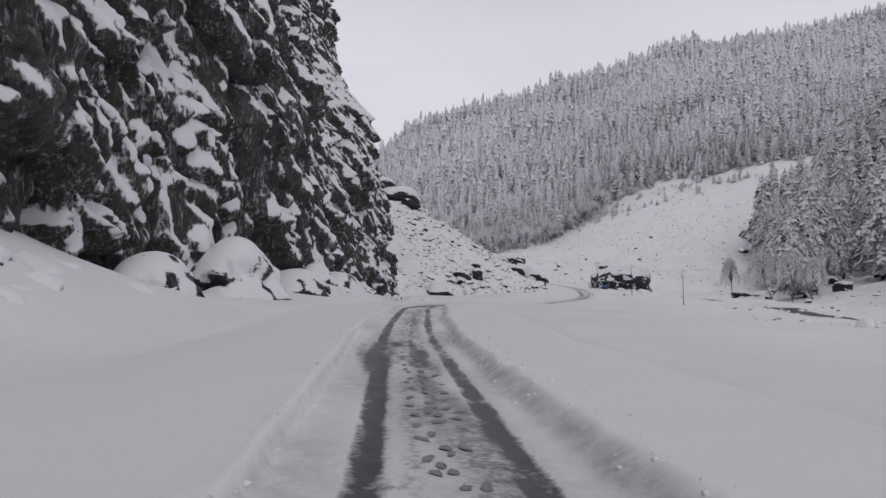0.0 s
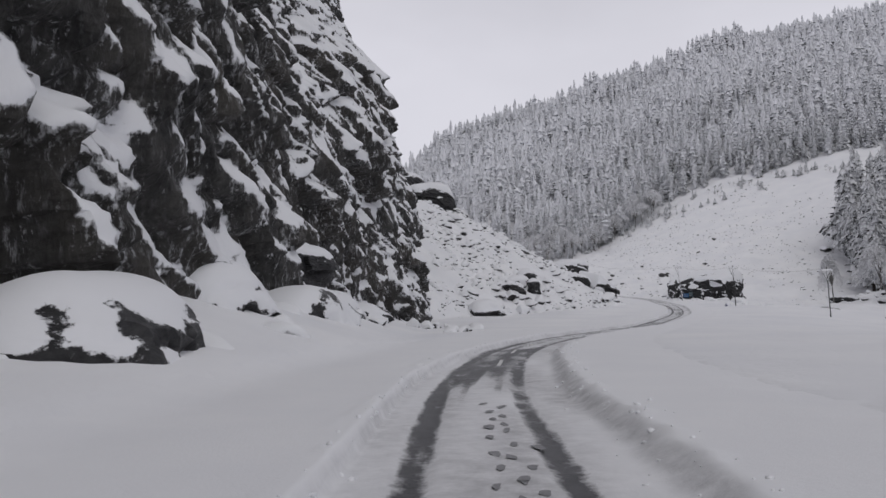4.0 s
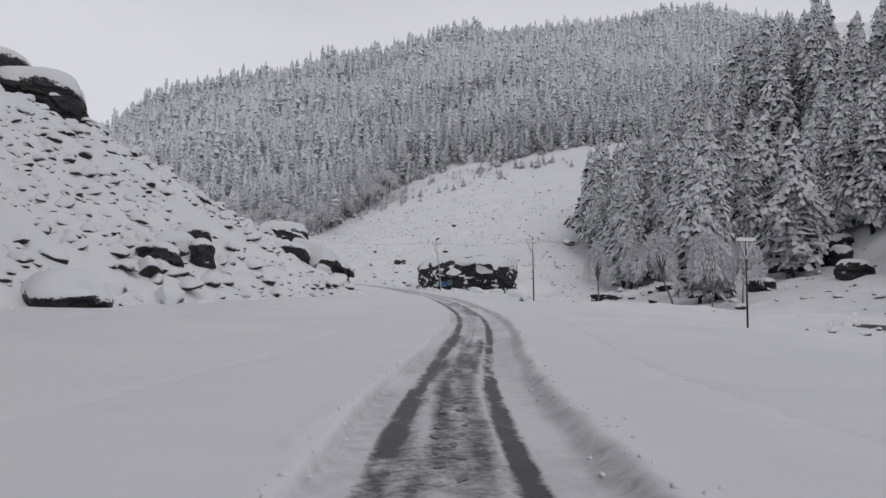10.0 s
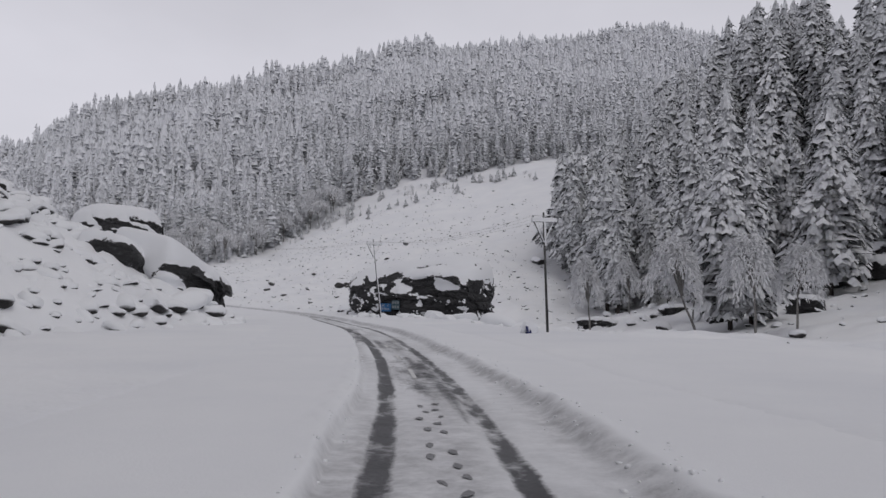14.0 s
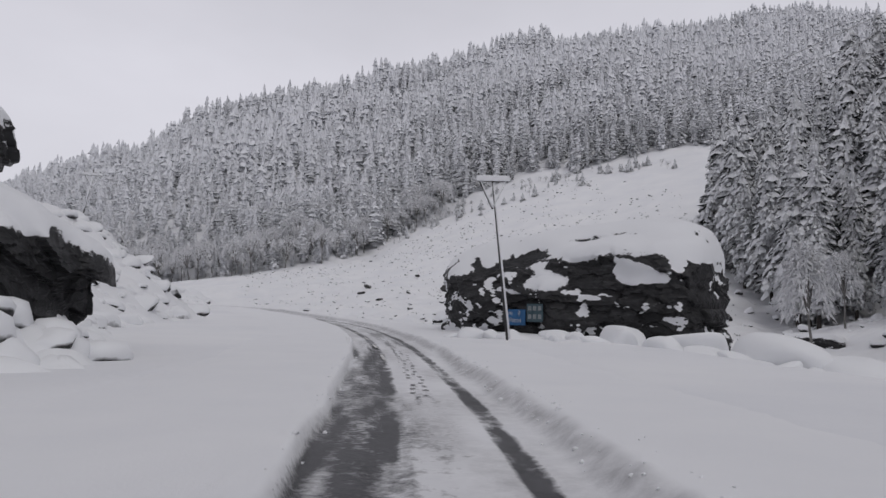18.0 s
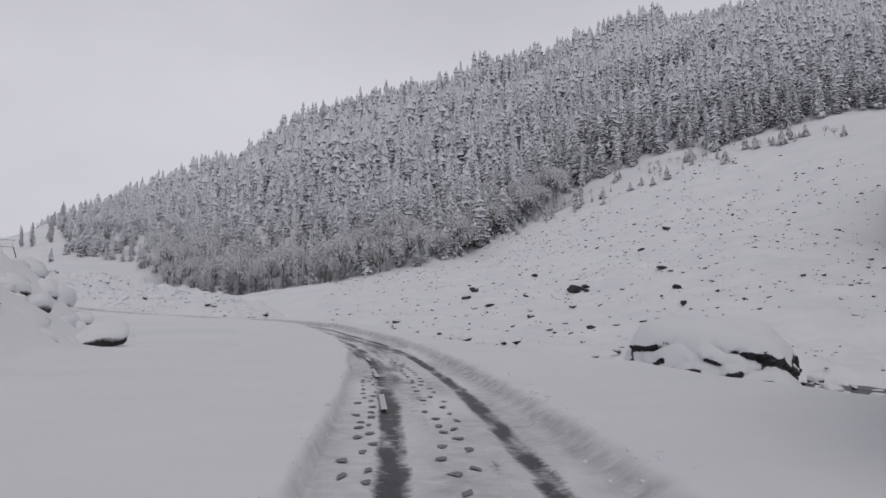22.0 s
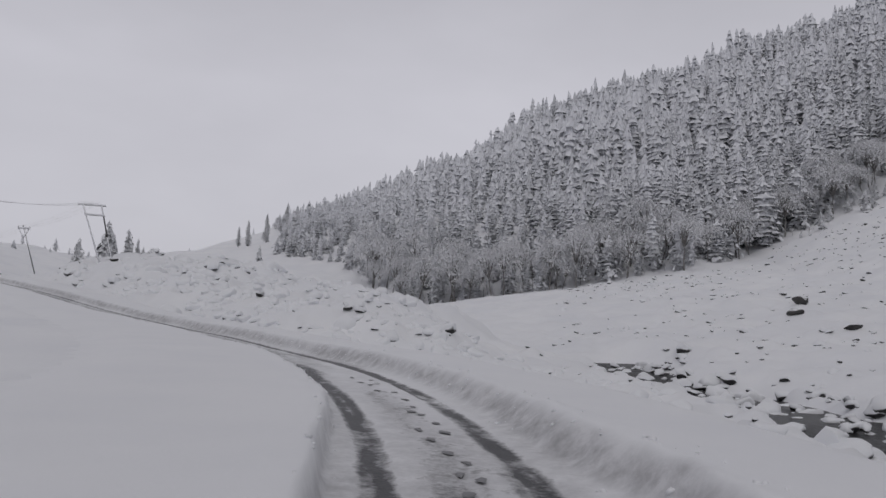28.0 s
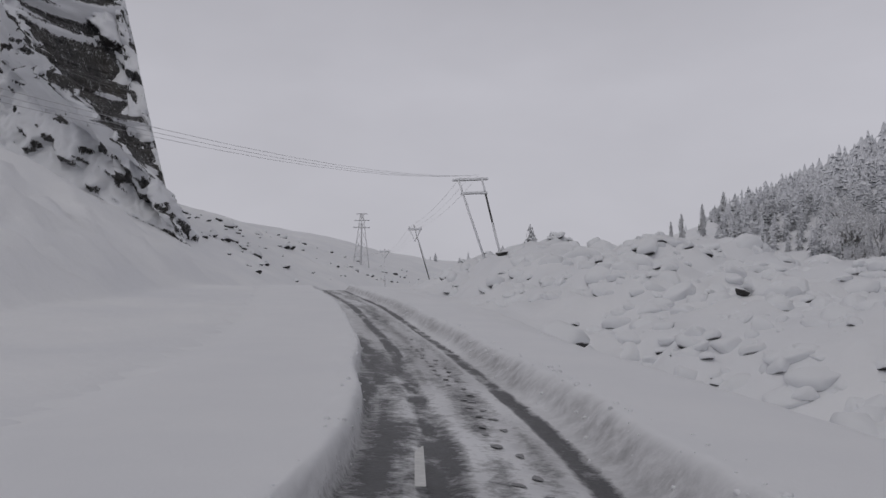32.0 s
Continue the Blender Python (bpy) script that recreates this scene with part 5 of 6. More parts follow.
# ---- trees ----
def skirt_arrays(rng, height, radius, tiers, points, ragged, blunt):
    """The body of a conifer: tier over tier of drooping skirts with frayed hems."""
    V, Fc, wob = [], [], rng.uniform(0, 6.3, 3)
    for i in range(tiers):
        f = (i + rng.uniform(-0.25, 0.25)) / tiers
        r = radius * (0.07 + (1 - max(f, 0)) ** blunt) * min(1.0, 0.6 + 3 * max(f, 0)) * rng.uniform(0.82, 1.15)
        z0, deep = height * (0.09 + 0.89 * f), height * 0.89 / tiers
        k, turn = len(V), rng.rand() * 6.3
        off = radius * 0.12 * rng.normal(size=2)
        for j in range(points):
            a = turn + 2 * np.pi * j / points
            out = r * ((1.0 if j % 2 else 0.68) + ragged * rng.uniform(-0.35, 0.35)) * (1 + 0.2 * np.sin(2 * a + wob[0] + 5 * f))
            V.append((off[0] + out * np.cos(a), off[1] + out * np.sin(a), z0 - deep * rng.uniform(0.1, 0.75) * (1 if j % 2 else 0.5)))
        for j in range(points):
            a = turn + 2 * np.pi * j / points
            V.append((off[0] * 0.6 + 0.33 * r * np.cos(a), off[1] * 0.6 + 0.33 * r * np.sin(a), z0 + deep * rng.uniform(0.75, 1.25)))
        for j in range(points):
            q = (j + 1) % points
            Fc.extend([(k + j, k + q, k + points + q), (k + j, k + points + q, k + points + j)])
    k = len(V)
    V.append((0.02 * radius, 0, height * 1.01))
    last = k - points
    Fc.extend([(last + j, last + (j + 1) % points, k) for j in range(points)])
    return V, Fc


def conifer_arrays(seed, height, radius, clumps, ragged=0.4, size=0.2, blunt=0.5, tiers=8, points=8):
    """Snow-loaded skirts, fluffed out by many small drooping pads."""
    rng = np.random.RandomState(seed)
    wob = rng.uniform(0, 6.3, 4)
    V, Fc = skirt_arrays(rng, height, radius * (0.85 if clumps else 1.0), tiers, points, ragged, blunt)
    V = [np.array(v) for v in V]

    def reach(f, a):
        r = radius * (0.05 + 1.0 * (1 - f) ** blunt) * min(1.0, 0.62 + 3 * f)
        return r * (1 + ragged * 0.5 * np.sin(9 * f + wob[0] + 2 * np.sin(a + wob[1])) + ragged * 0.4 * np.sin(3 * a + 14 * f + wob[2]) + ragged * 0.35 * np.sin(5 * a - 23 * f + wob[3]))

    up = np.array([0, 0, 1.0])
    for i in range(clumps):
        f = 1 - (1 - (i + rng.rand()) / clumps) ** 0.66
        a = i * 2.39996 + rng.uniform(-0.5, 0.5)
        r = reach(f, a)
        d, side = np.array([np.cos(a), np.sin(a), 0]), np.array([-np.sin(a), np.cos(a), 0])
        L = (size * r + 0.07 * radius) * rng.uniform(0.55, 1.5)
        W, droop = L * rng.uniform(0.7, 1.2), rng.uniform(0.3, 1.2)
        out = r * rng.uniform(0.62, 1.06)
        o = d * max(out - L * 0.75, 0.0) + up * (height * (0.10 + 0.88 * f) - 0.25 * (out - 0.5 * r))
        m, t = o + d * L * 0.5 - up * droop * L * 0.15, o + d * L * rng.uniform(0.8, 1.2) - up * droop * L
        side = side + d * rng.uniform(-0.5, 0.5)
        k = len(V)
        s1, s2 = rng.uniform(0.18, 0.5, 2)
        V.extend([o, m + up * W * 0.24, m + side * W * 0.55 - up * W * s1, m - side * W * 0.55 - up * W * s2])
        V.extend([t + side * W * 0.34 - up * W * s2 * 0.6, t - side * W * 0.34 - up * W * s1 * 0.6, t + d * L * 0.06 + up * W * 0.02])
        Fc.extend([(k, k + 2, k + 1), (k, k + 1, k + 3), (k + 1, k + 2, k + 4), (k + 1, k + 4, k + 6), (k + 1, k + 6, k + 5), (k + 1, k + 5, k + 3)])
    return np.array(V, float), np.array(Fc, int)


def trunk_arrays(height, r):
    a = np.linspace(0, 2 * np.pi, 7, endpoint=False)
    ring = np.stack([np.cos(a), np.sin(a)], 1)
    V = np.concatenate([np.c_[ring * r * k, np.full(7, z)] for k, z in ((1.35, -1.5), (1.0, 0.6), (0.55, height * 0.5), (0.1, height * 0.98))])
    Fc = [(k * 7 + i, k * 7 + (i + 1) % 7, k * 7 + 7 + (i + 1) % 7, k * 7 + 7 + i) for k in range(3) for i in range(7)]
    return V, np.array(Fc)


def mountain_forest():
    """Thousands of snow-laden conifers on the mountain, in one mesh."""
    rng = np.random.RandomState(5)
    sets = [[conifer_arrays(200 + 10 * c + k, 1.0, 0.115 + 0.02 * (k % 4), n_, 0.7, 0.22, 0.42 + 0.07 * (k % 3), t_, p_) for k in range(8)] for c, (n_, t_, p_) in enumerate(((70, 20, 11), (12, 13, 9), (0, 9, 8)))]
    n = 60000
    x = rng.uniform(-330, 560, n)
    y1 = forest_edge(x)
    y = y1 + (796 - y1) * rng.rand(n)
    ok = y > y1 + np.maximum(fbm(x / 30, y / 30, 0, 3, 77) * 13, -3) + 1
    ok &= (x > 40 - 0.47 * (y - 243)) | (rng.rand(n) < 0.006)
    x, y, y1 = x[ok], y[ok], y1[ok]
    cell, taken, pick = 5.4, set(), []
    for i in range(len(x)):
        key = (int((x[i] + 1000) // cell), int(y[i] // cell))
        if key not in taken:
            taken.add(key)
            pick.append(i)
    x, y, y1 = x[pick], y[pick], y1[pick]
    z = ground_height(x, y)
    stand = fbm(x / 45, y / 45, 0, 2, 19)
    V, Fc, tones, base = [], [], [], 0
    for i in range(len(x)):
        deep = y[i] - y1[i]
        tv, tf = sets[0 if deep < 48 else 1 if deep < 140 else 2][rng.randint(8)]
        # tone varies by tree and rises deeper in, painting haze with distance
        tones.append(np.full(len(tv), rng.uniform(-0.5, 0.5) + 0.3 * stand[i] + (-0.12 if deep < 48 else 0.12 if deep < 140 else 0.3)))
        h = (rng.uniform(12, 20) if rng.rand() < 0.86 else rng.uniform(20, 25)) * (1 + 0.2 * stand[i]) * (0.40 + 0.60 * smooth(0, 140, x[i] - 40 + 0.47 * (y[i] - 243)))
        if rng.rand() < 0.22:
            h *= rng.uniform(0.5, 0.8)
        a, w = rng.rand() * 6.28, h ** 0.7 * 18 ** 0.3 * rng.uniform(0.85, 1.3)
        c, s = np.cos(a), np.sin(a)
        q = tv * np.array([w, w, h])
        lean = rng.uniform(-0.03, 0.03, 2)
        V.append(np.stack([x[i] + c * q[:, 0] - s * q[:, 1] + lean[0] * q[:, 2], y[i] + s * q[:, 0] + c * q[:, 1] + lean[1] * q[:, 2], z[i] - 1.0 + q[:, 2]], 1))
        Fc.append(tf + base)
        base += len(tv)
    return np_mesh("mountain_forest", np.concatenate(V), np.concatenate(Fc), shade_smooth=False, attrs={"tone": np.concatenate(tones)})


forest = piece("mountain_forest", mountain_forest(), HAZED_NEEDLES)
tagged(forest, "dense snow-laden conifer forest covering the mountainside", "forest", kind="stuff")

NEAR_TREES = []
for k in range(7):
    cv, cf = conifer_arrays(400 + k, 24.0, (2.3, 2.7, 2.1, 2.5, 4.0, 2.4, 3.0)[k], 950, 0.6, 0.17, (0.42, 0.5, 0.38, 0.46, 0.62, 0.4, 0.55)[k], 26, 14)
    tv, tf = trunk_arrays(24.0, 0.3)
    NEAR_TREES.append((np_mesh("crown", cv, cf, False), np_mesh("trunk", tv, tf)))
YOUNG_TREES = []
for k in range(4):
    cv, cf = conifer_arrays(440 + k, 24.0, (5.5, 6.5, 4.6, 6.0)[k], 160, 0.6, 0.3, 0.75, 9, 10)
    tv, tf = trunk_arrays(24.0, 0.5)
    YOUNG_TREES.append((np_mesh("crown", cv, cf, False), np_mesh("trunk", tv, tf)))


def conifer(x, y, height, k, turn, lab, group):
    e = thing("conifer", lab, "tree", group, (x, y, height_at(x, y) - 0.3))
    f = height / 24.0
    e.scale, e.rotation_euler = (f, f, f), (0, 0, turn)
    crown, trunk = YOUNG_TREES[k % 4] if height < 7 else NEAR_TREES[k]
    piece("crown", crown, NEAR_NEEDLES, e)
    piece("trunk", trunk, BARK, e)
    return e


rng = np.random.RandomState(12)
spots, tries = [], 0
while len(spots) < 270 and tries < 40000:
    tries += 1
    y = rng.uniform(95, 316) if rng.rand() < 0.72 else rng.uniform(258, 318)
    run = float(np.interp(y, [60, 150, 225, 275, 330], [40, 58, 55, 8, 4]))
    over = rng.uniform(12, run) if rng.rand() < 0.05 and run > 14 else run + 2 + abs(rng.normal()) * 40
    x = spur_base(y) + over
    if x > 275 or (y > 290 and x > 190) or vnoise(x / 16, y / 16, 0, 3) < -0.3:
        continue
    if all((x - a) ** 2 + (y - c) ** 2 > 24 for a, c in spots):
        spots.append((x, y))
for i, (x, y) in enumerate(spots):
    conifer(x, y, rng.uniform(25, 40), i % 7, rng.rand() * 6.3, "tall conifer bowed under heavy snow on the rocky slope", "conifers on the rocky slope")
conifer(104, 187, 29, 4, 0.4, "broad snow-bowed conifer at the foot of the slope", "conifers on the rocky slope")
conifer(107, 186, 27, 6, 1.9, "broad snow-bowed conifer at the foot of the slope", "conifers on the rocky slope")
conifer(136, 197, 34, 4, 2.2, "broad snow-bowed conifer standing over dark rocks", "conifers on the rocky slope")
for x, y, h, k in [(-98, 506, 15, 0), (-103, 508, 12, 2), (-93, 512, 17, 5), (-122, 600, 17, 1), (-128, 604, 13, 3), (-140, 482, 13, 4), (-146, 486, 11, 6), (-134, 488, 10, 1), (-76, 470, 8, 2), (-120, 470, 6, 3),
                   (-5, 425, 24, 2), (-84, 303, 13, 5), (-92, 299, 15, 0), (-87, 392, 17, 4), (-84, 399, 22, 4), (-81, 403, 19, 6)]:
    conifer(x, y, 0.72 * h, k, x + y, "lone snowy conifer standing against the mist", "lone conifers")


def frosted_arrays(seed, height, spread, lean=0.0, sprigs=900):
    """A bare broadleaf tree furred with rime: forking limbs and hanging twigs."""
    rng = np.random.RandomState(seed)
    V, Fc, W, Wf = [], [], [], []

    def seg(a, c, r0, r1, verts, faces, sides=3):
        d = c - a
        d = d / max(np.linalg.norm(d), 1e-6)
        s1 = np.cross(d, (0.3, 0.5, 0.8))
        s1 /= np.linalg.norm(s1)
        s2 = np.cross(d, s1)
        k = len(verts)
        for p_, r in ((a, r0), (c, r1)):
            for i in range(sides):
                t = 2 * np.pi * i / sides
                verts.append(p_ + r * (np.cos(t) * s1 + np.sin(t) * s2))
        for i in range(sides):
            j = (i + 1) % sides
            faces.append((k + i, k + j, k + sides + j, k + sides + i))

    top = np.array([lean * height * 0.45, 0.05 * height, 0.62 * height])
    wide = 0.36 * height * spread
    fork = np.array([lean * height * 0.3, 0.0, 0.4 * height])
    p_ = np.array([0, 0, -0.5])
    for i in range(4):
        q = fork * (i + 1) / 4 + np.array([0.05, -0.04, 0.0]) * rng.normal() * (i < 3)
        seg(p_, q, 0.015 * height * (1 - 0.12 * i), 0.015 * height * (0.88 - 0.12 * i), W, Wf, 7)
        p_ = q
    for i in range(11):
        a, u = i * 2.4, rng.uniform(0.25, 1.0)
        end = top + np.array([np.cos(a) * wide * 0.8 * u, np.sin(a) * wide * 0.8 * u, 0.34 * height * (1 - u * u) - 0.02 * height])
        bend = fork * 0.45 + end * 0.55 + np.array([0, 0, 0.09 * height])
        seg(fork, bend, 0.007 * height, 0.005 * height, W, Wf, 5)
        seg(bend, end, 0.005 * height, 0.002 * height, W, Wf, 5)
    # fine sprigs heavy with rime, arching out of the dome and hanging at its rim
    for i in range(sprigs):
        a, f = i * 2.39996, rng.rand() ** 0.8
        r = np.sqrt(rng.uniform(0.03, 1.0)) * (1 + 0.25 * np.sin(3 * a + seed) + 0.15 * np.sin(7 * a) + 0.1 * np.sin(13 * a))
        z_ = 0.36 * height * (np.sqrt(max(1 - min(r, 1) ** 2, 0)) * rng.uniform(0.55, 1.08) - 0.6 * rng.rand() ** 1.5 * r)
        o = top + np.array([np.cos(a) * wide * r, np.sin(a) * wide * r, z_])
        d = np.array([np.cos(a) * r, np.sin(a) * r, 0.5 - 1.3 * r]) + rng.normal(size=3) * 0.5
        d /= np.linalg.norm(d)
        side = np.cross(d, np.array([0, 0, 1.0]) + 0.35 * rng.normal(size=3))
        side /= np.linalg.norm(side)
        L = height * rng.uniform(0.03, 0.062)
        w_ = L * rng.uniform(0.14, 0.3) * (900 / sprigs) ** 0.4
        end = o + d * L - np.array([0, 0, 0.4 * L * r])
        m = (o + end) / 2 + np.array([0, 0, 0.14 * L])
        up = np.cross(side, d)
        k = len(V)
        V.extend([o, m + side * w_, m - side * w_, m + up * w_ * 0.45, end])
        Fc.extend([(k, k + 1, k + 3), (k, k + 3, k + 2), (k, k + 2, k + 1), (k + 4, k + 3, k + 1), (k + 4, k + 2, k + 3), (k + 4, k + 1, k + 2)])
    return (np.array(V), np.array(Fc)), (np.array(W), [f for f in Wf])


FROSTED = []
for k in range(9):
    (cv, cf), (tv, tf) = frosted_arrays(700 + k, 9.0, (1.0, 1.15, 0.9, 1.1, 1.0, 0.62, 0.6, 0.46, 0.66)[k], (0.0, 0.3, 0.1, -0.2, 0.4, 0.55, 0.1, 0.08, -0.1)[k], 3000 if k > 4 else 950)
    FROSTED.append((np_mesh("crown", cv, cf, False), mixed_mesh("trunk", tv, tf)))


def frosted(x, y, height, k, turn, lab, group):
    e = thing("frosted_tree", lab, "tree", group, (x, y, height_at(x, y) - 0.1))
    f = height / 9.0
    e.scale, e.rotation_euler = (f, f, f), (0, 0, turn)
    piece("crown", FROSTED[k][0], FROST, e)
    piece("trunk", FROSTED[k][1], BIRCH, e)
    return e


for x, y, h, k, t in [(97.6, 213.9, 14, 7, 2.0), (99.2, 188, 15, 5, 2.76), (99.5, 177.5, 14, 8, 0.6), (103, 174, 12, 6, 4.4), (110, 202, 12, 6, 5.0), (124, 206, 12, 8, 2.0), (122, 236, 12, 6, 1.0)]:
    frosted(x, y, h, k, t, "rime-covered birch with hanging twigs by the rocks", "frosted birches")
for i in range(80):
    x = -34 + 150 * (i / 80) + rng.uniform(-4, 4)
    y = forest_edge(x) + rng.uniform(-4, 14)
    frosted(x, y, rng.uniform(8, 16), i % 5, rng.rand() * 6.3, "rime-covered broadleaf tree along the forest edge", "frosted trees at the forest edge")
frosted(74.7, 430, 13, 4, 2.6, "leaning rime-covered tree at the forest edge", "frosted trees at the forest edge")
bushes = np.random.RandomState(3)
for i in range(84):
    x = bushes.uniform(80, 190)
    y = forest_edge(x) - abs(bushes.normal()) * 16 - 1
    if i % 3:
        conifer(x, y, bushes.uniform(2.0, 6.0), i % 7, x, "young snow-covered conifer above the snow field", "young trees on the snow field")
    else:
        frosted(x, y, bushes.uniform(2.0, 4.0), i % 5, x, "rime-covered shrub above the snow field", "young trees on the snow field")

# ---- marks on the road ----
def road_place(s, d, up=0.0):
    k = min(int(s * 4), len(RX) - 1)
    return Vector((RX[k] + TY[k] * d, RY[k] - TX[k] * d, RZ[k] + up)), math.atan2(TY[k], TX[k])


mark_rng = np.random.RandomState(4)
DASH = bm_mesh("lane_mark", lambda bm: bmesh.ops.create_cube(bm, size=1.0, matrix=Matrix.Diagonal((1.0, 0.10, 0.008, 1))), False)
DASH.materials.append(PAINT_WHITE)
for y0, length, d in [(27.4, 3.0, 0.15), (33.2, 2.9, 0.08), (39.2, 1.6, 0.05), (116.8, 2.6, 0.28), (122.8, 3.0, 0.25), (128.9, 2.2, 0.25), (161, 3.0, -0.1), (167, 3.0, -0.12), (173.2, 3.0, -0.15), (179.2, 3.0, -0.15), (188.3, 2.5, -0.15), (194.3, 3.2, -0.12), (200.3, 2.4, -0.05),
                      (246.5, 2.6, -0.15), (252.2, 2.8, -0.22), (257.6, 3.0, -0.28), (261.6, 3.0, -0.3)]:
    at, a = road_place(s_at(y0) + length / 2, d, 0.002)
    ob = new("lane_mark", DASH)
    ob.location, ob.rotation_euler, ob.scale = at, (0, 0, a), (length, 1, 1)
    ob.parent = road
FOOT, nt, b = material("wet_footprint")
fn = noise_node(nt, position(nt), 22.0, 5.0, 0.7)
nt.links.new(mix_color(nt, fn, (0.06, 0.06, 0.063), (0.27, 0.27, 0.28)), b.inputs["Base Color"])
b.inputs["Roughness"].default_value = 0.45
V, Fc = [], []
for y0, y1, d0, d1 in [(-26, 20, 0.35, 0.3), (-22, 16, 0.62, 0.5), (34, 54, 0.0, -0.05), (50, 62, 0.3, 0.1), (70, 112, 0.15, 0.3), (116, 124, 0.5, 0.4), (150, 172, -0.55, -0.5), (150, 176, 0.45, 0.6), (174, 214, 0.55, 0.9), (182, 196, -0.5, -0.3), (212, 244, 0.9, 0.8), (250, 276, 0.75, 0.6)]:
    s0, s1, k = s_at(y0), s_at(y1), 0
    while s0 < s1:
        s0 += mark_rng.uniform(0.28, 0.5)
        k += 1
        if mark_rng.rand() < 0.1:
            continue
        t = (s0 - s_at(y0)) / (s1 - s_at(y0))
        at, a = road_place(s0, d0 + (d1 - d0) * t + (0.11 if k % 2 else -0.11) + mark_rng.normal() * 0.05, 0.008)
        a += mark_rng.normal() * 0.2
        base = len(V)
        L, w = mark_rng.uniform(0.1, 0.15), mark_rng.uniform(0.04, 0.058)
        for q in range(8):
            th = 2 * np.pi * q / 8
            lx, ly = L * np.cos(th) * (1 + 0.22 * mark_rng.normal()), w * np.sin(th) * (1.25 if np.cos(th) > 0 else 0.9) * (1 + 0.25 * mark_rng.normal())
            V.append((at.x + lx * math.cos(a) - ly * math.sin(a), at.y + lx * math.sin(a) + ly * math.cos(a), at.z + 0.0023 * (base // 8 % 5)))
        Fc.extend([(base, base + 1, base + 2, base + 3), (base, base + 3, base + 4, base + 7), (base + 4, base + 5, base + 6, base + 7)])
prints = piece("footprints", np_mesh("footprints", V, Fc), FOOT)
tagged(prints, "dark wet footprints trodden into the packed snow", "footprints", kind="stuff")

# ---- painted signs on the huge boulder ----
giant_ob = [o for o in scene.objects if o.name.startswith("boulder") and o.get("label", "").startswith("huge dark boulder")][0]
gv = np.array([v.co[:] for v in giant_ob.data.vertices])
SIGN_BLUE = plain("faded_blue_paint", (0.02, 0.09, 0.22), (0.035, 0.14, 0.32), 5.0, 0.7)
SIGN_TEAL = plain("worn_teal_paint", (0.03, 0.06, 0.075), (0.06, 0.10, 0.12), 5.0, 0.75)
SIGN_WHITE = plain("sign_white", (0.4, 0.42, 0.45), (0.55, 0.57, 0.6), 7.0, 0.7)

SIGN_FAINT = plain("faded_lettering", (0.15, 0.17, 0.18), (0.26, 0.28, 0.29), 7.0, 0.7)


def wall_sign(x, z, w, h, mat, label):
    hit = gv[(np.abs(gv[:, 0] - x) < w * 0.6) & (np.abs(gv[:, 2] - z) < h * 0.7)]
    y = hit[:, 1].min() - 0.03
    e = new("painted_sign")
    e.matrix_world = giant_ob.matrix_basis @ pose(x, y, z)
    tagged(e, label, "sign", "signs on the boulder")

    def slab(bm):
        bmesh.ops.create_cube(bm, size=1.0, matrix=Matrix.Diagonal((w, 0.05, h, 1)))
        bmesh.ops.bevel(bm, geom=list(bm.edges), offset=0.012, segments=1, affect="EDGES")
    piece("panel", bm_mesh("panel", slab, False), mat, e)
    return e


bpy.context.view_layer.update()
blue = wall_sign(-2.0, -0.6, 1.25, 0.85, SIGN_BLUE, "blue sign with white lettering fixed to the dark rock")
for text, tx, tz, size in (("हम", -0.46, 0.10, 0.30), ("हे", 0.18, 0.10, 0.30), ("बेिमसाल", -0.50, -0.28, 0.29)):
    cu = bpy.data.curves.new("lettering", "FONT")
    cu.body, cu.size, cu.extrude = text, size, 0.004
    tmp = bpy.data.objects.new("lettering", cu)
    scene.collection.objects.link(tmp)
    me = bpy.data.meshes.new_from_object(tmp)
    bpy.data.objects.remove(tmp)
    me.materials.clear()
    ob = piece("lettering", me, SIGN_WHITE, blue, "white painted letters")
    ob.matrix_basis = pose(tx, -0.034, tz, 90, 0, 0)
teal = wall_sign(-0.6, -0.35, 0.9, 0.95, SIGN_TEAL, "worn teal sign with faint illegible lettering on the rock")
for row, (n, zz) in enumerate(((3, 0.24), (3, -0.2))):
    for i in range(n):
        piece("letter_bar", bm_mesh("letter_bar", lambda bm: bmesh.ops.create_cube(bm, size=1.0, matrix=Matrix.Translation((-0.28 + 0.28 * i, -0.03, zz)) @ Matrix.Diagonal((0.19, 0.012, 0.24, 1))), False), SIGN_FAINT, teal)

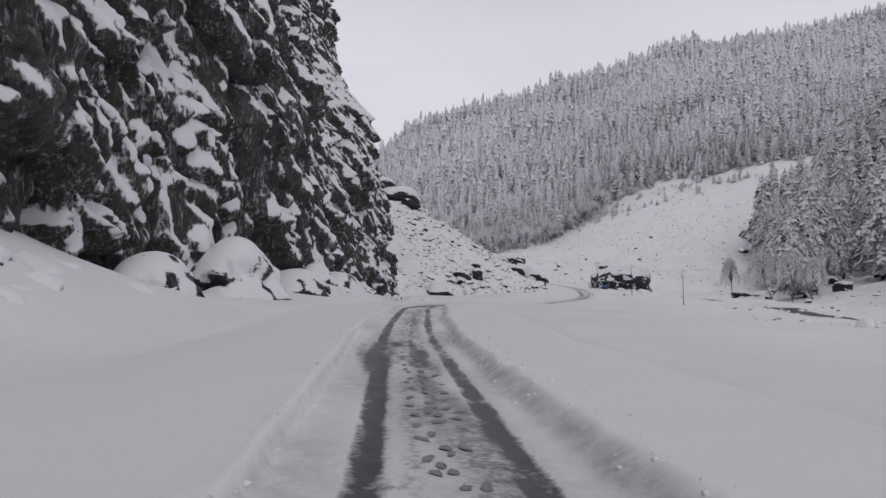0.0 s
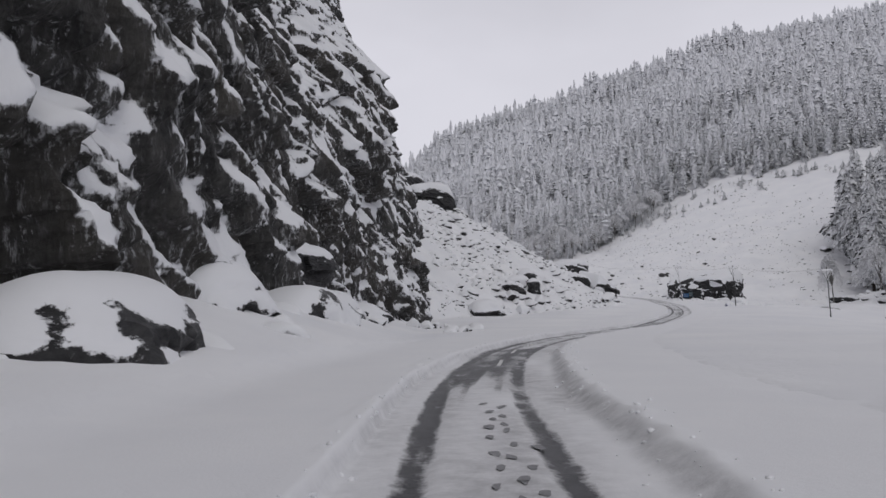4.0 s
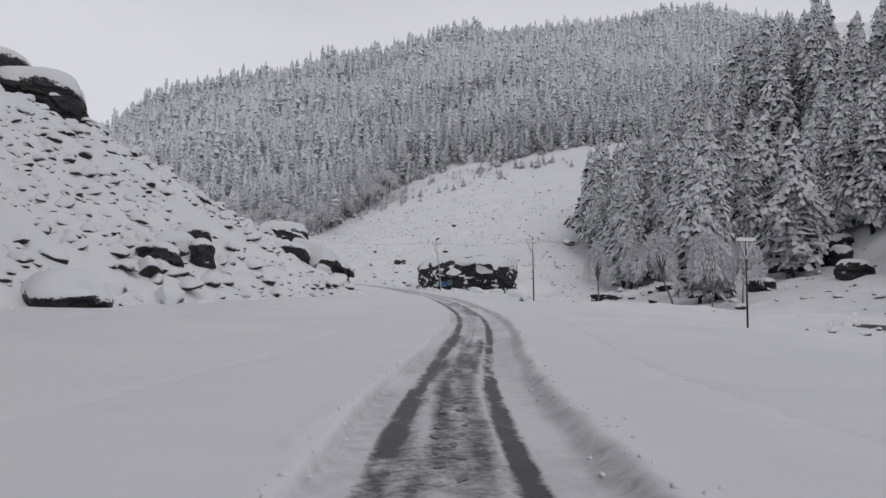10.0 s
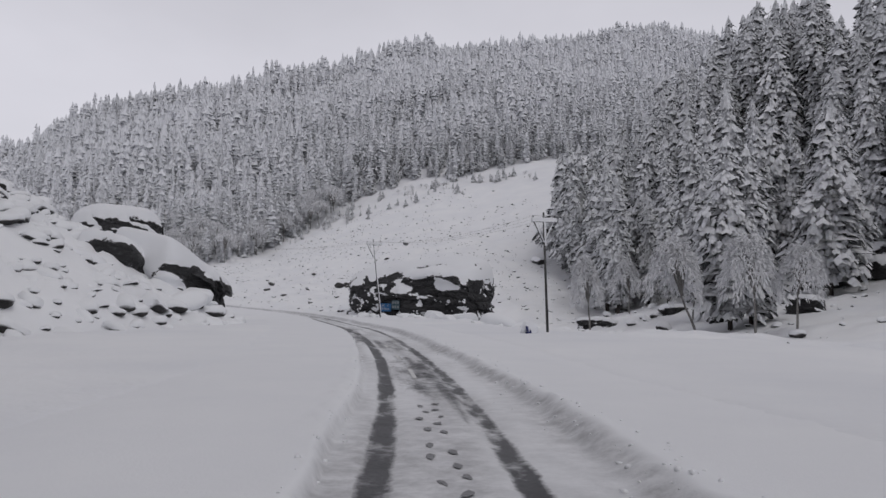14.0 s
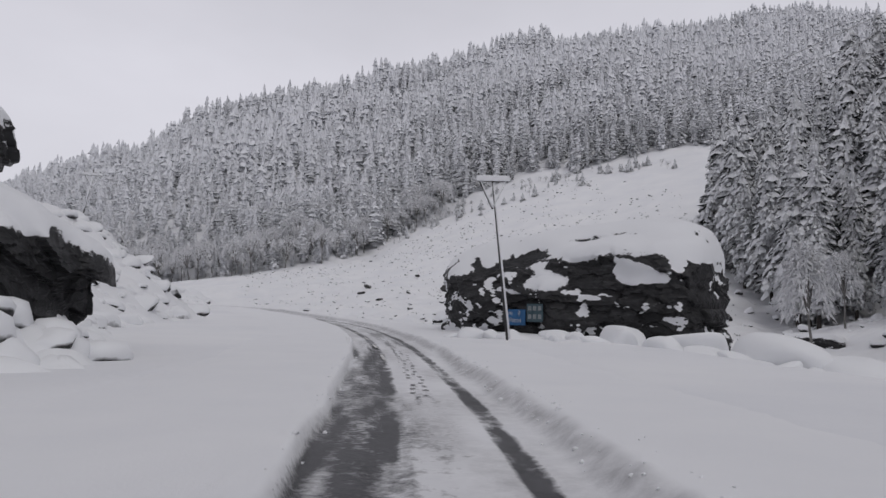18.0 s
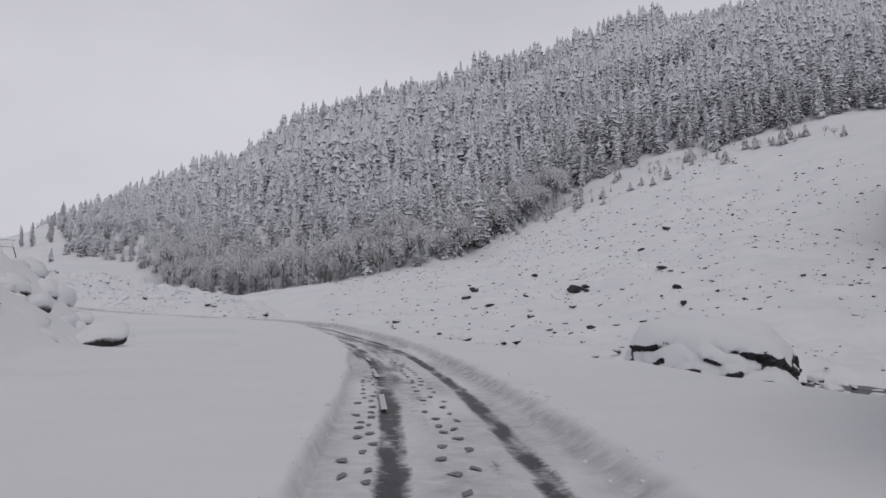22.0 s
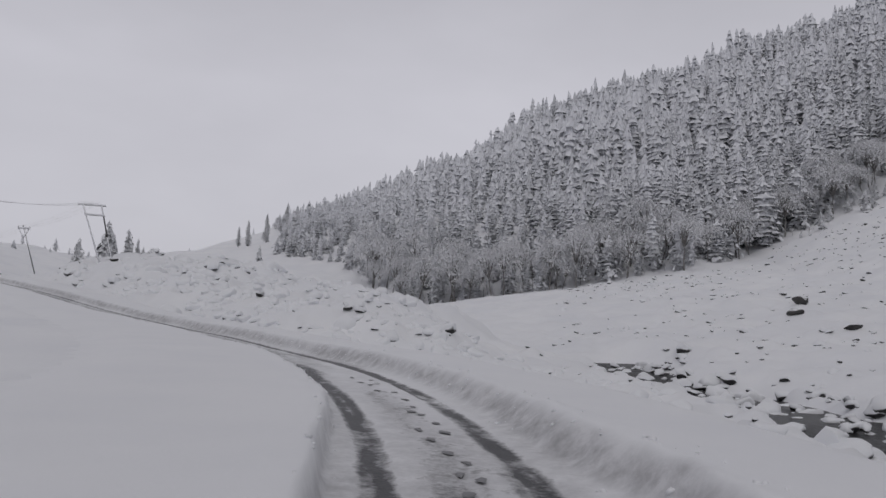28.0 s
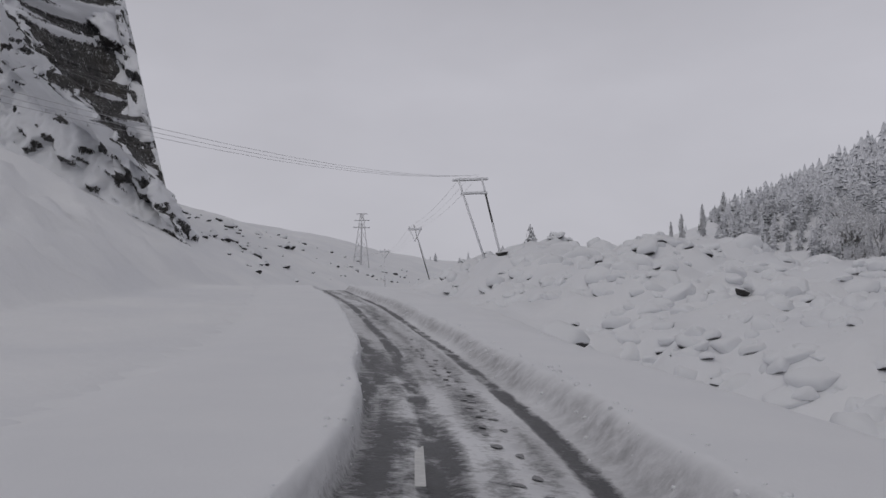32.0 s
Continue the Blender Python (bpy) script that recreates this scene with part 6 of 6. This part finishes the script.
# ---- lattice mast far off in the mist ----
mx, my = -115.0, 374.0
mast = thing("lattice_mast", "faint grey lattice power mast in the mist", "mast", "", (mx, my, height_at(mx, my) - 1))
# steel coloured near white so the mast fades as in mist; none is modelled
MIST_STEEL = plain("mist_paled_steel", (0.6, 0.6, 0.615), (0.72, 0.72, 0.735), 3.0, 0.7)
MH = 13.0
for a in range(4):
    ca, sa = math.cos(radians(45 + 90 * a)), math.sin(radians(45 + 90 * a))
    piece("leg", bm_mesh("leg", lambda bm: tube(bm, (1.9 * ca, 1.9 * sa, 0), (0.35 * ca, 0.35 * sa, MH), 0.1, 0.07, 6)), MIST_STEEL, mast)
    cb, sb = math.cos(radians(135 + 90 * a)), math.sin(radians(135 + 90 * a))
    for k in range(6):
        r0, r1 = 1.9 - 1.55 * k / 6, 1.9 - 1.55 * (k + 1) / 6
        piece("brace", bm_mesh("brace", lambda bm: tube(bm, (r0 * ca, r0 * sa, MH * k / 6), (r1 * cb, r1 * sb, MH * (k + 1) / 6), 0.045, 0.045, 5)), MIST_STEEL, mast)
for zz, w in ((MH * 0.74, 2.0), (MH * 0.87, 1.8), (MH * 0.99, 1.3)):
    piece("crossarm", bm_mesh("crossarm", lambda bm: tube(bm, (-w * 0.7, -w * 0.7, zz), (w * 0.7, w * 0.7, zz), 0.12, 0.12, 6)), MIST_STEEL, mast)

# ---- blue sheet half buried below the pole ----
BLUE_SHEET = plain("blue_tarpaulin", (0.018, 0.022, 0.09), (0.035, 0.045, 0.16), 6.0, 0.55, 0.0, 0.5, 0.03)
sheet = thing("tarpaulin", "crumpled blue tarpaulin half buried under a snow heap", "tarpaulin", "", on_ground(42.6, 135.7, 0.1))


def folds(rows=14, cols=18):
    v, u = np.meshgrid(np.linspace(0, 1, rows), np.linspace(-1, 1, cols), indexing="ij")
    x = 0.2 * u * (1 - 0.35 * v) + 0.03 * np.sin(9 * u + 3 * v)
    y = 0.07 * np.sin(7 * u) * (0.4 + v) + 0.2 * v * v
    z = 0.5 * v * (1 - 0.35 * u * u) + 0.03 * np.sin(11 * u)
    return np.stack([x, y, z], -1).reshape(-1, 3), grid_faces(rows, cols)


fv, ff = folds()
back_v = fv + np.array([0.02, 0.06, 0.01])
piece("sheet", np_mesh("sheet", np.concatenate([fv, back_v]), np.concatenate([ff, ff[:, ::-1] + len(fv)])), BLUE_SHEET, sheet)
heap = piece("snow_cap", sculpted("snow_cap", 66, (0.5, 0.35, 0.3), None, 4, 2.3, depth=0.1, cracks=0.1, bias=0.9), CAP_SNOW, sheet, "rounded snow lying on the sheet")
heap.location = (0.3, 0.42, 0.3)
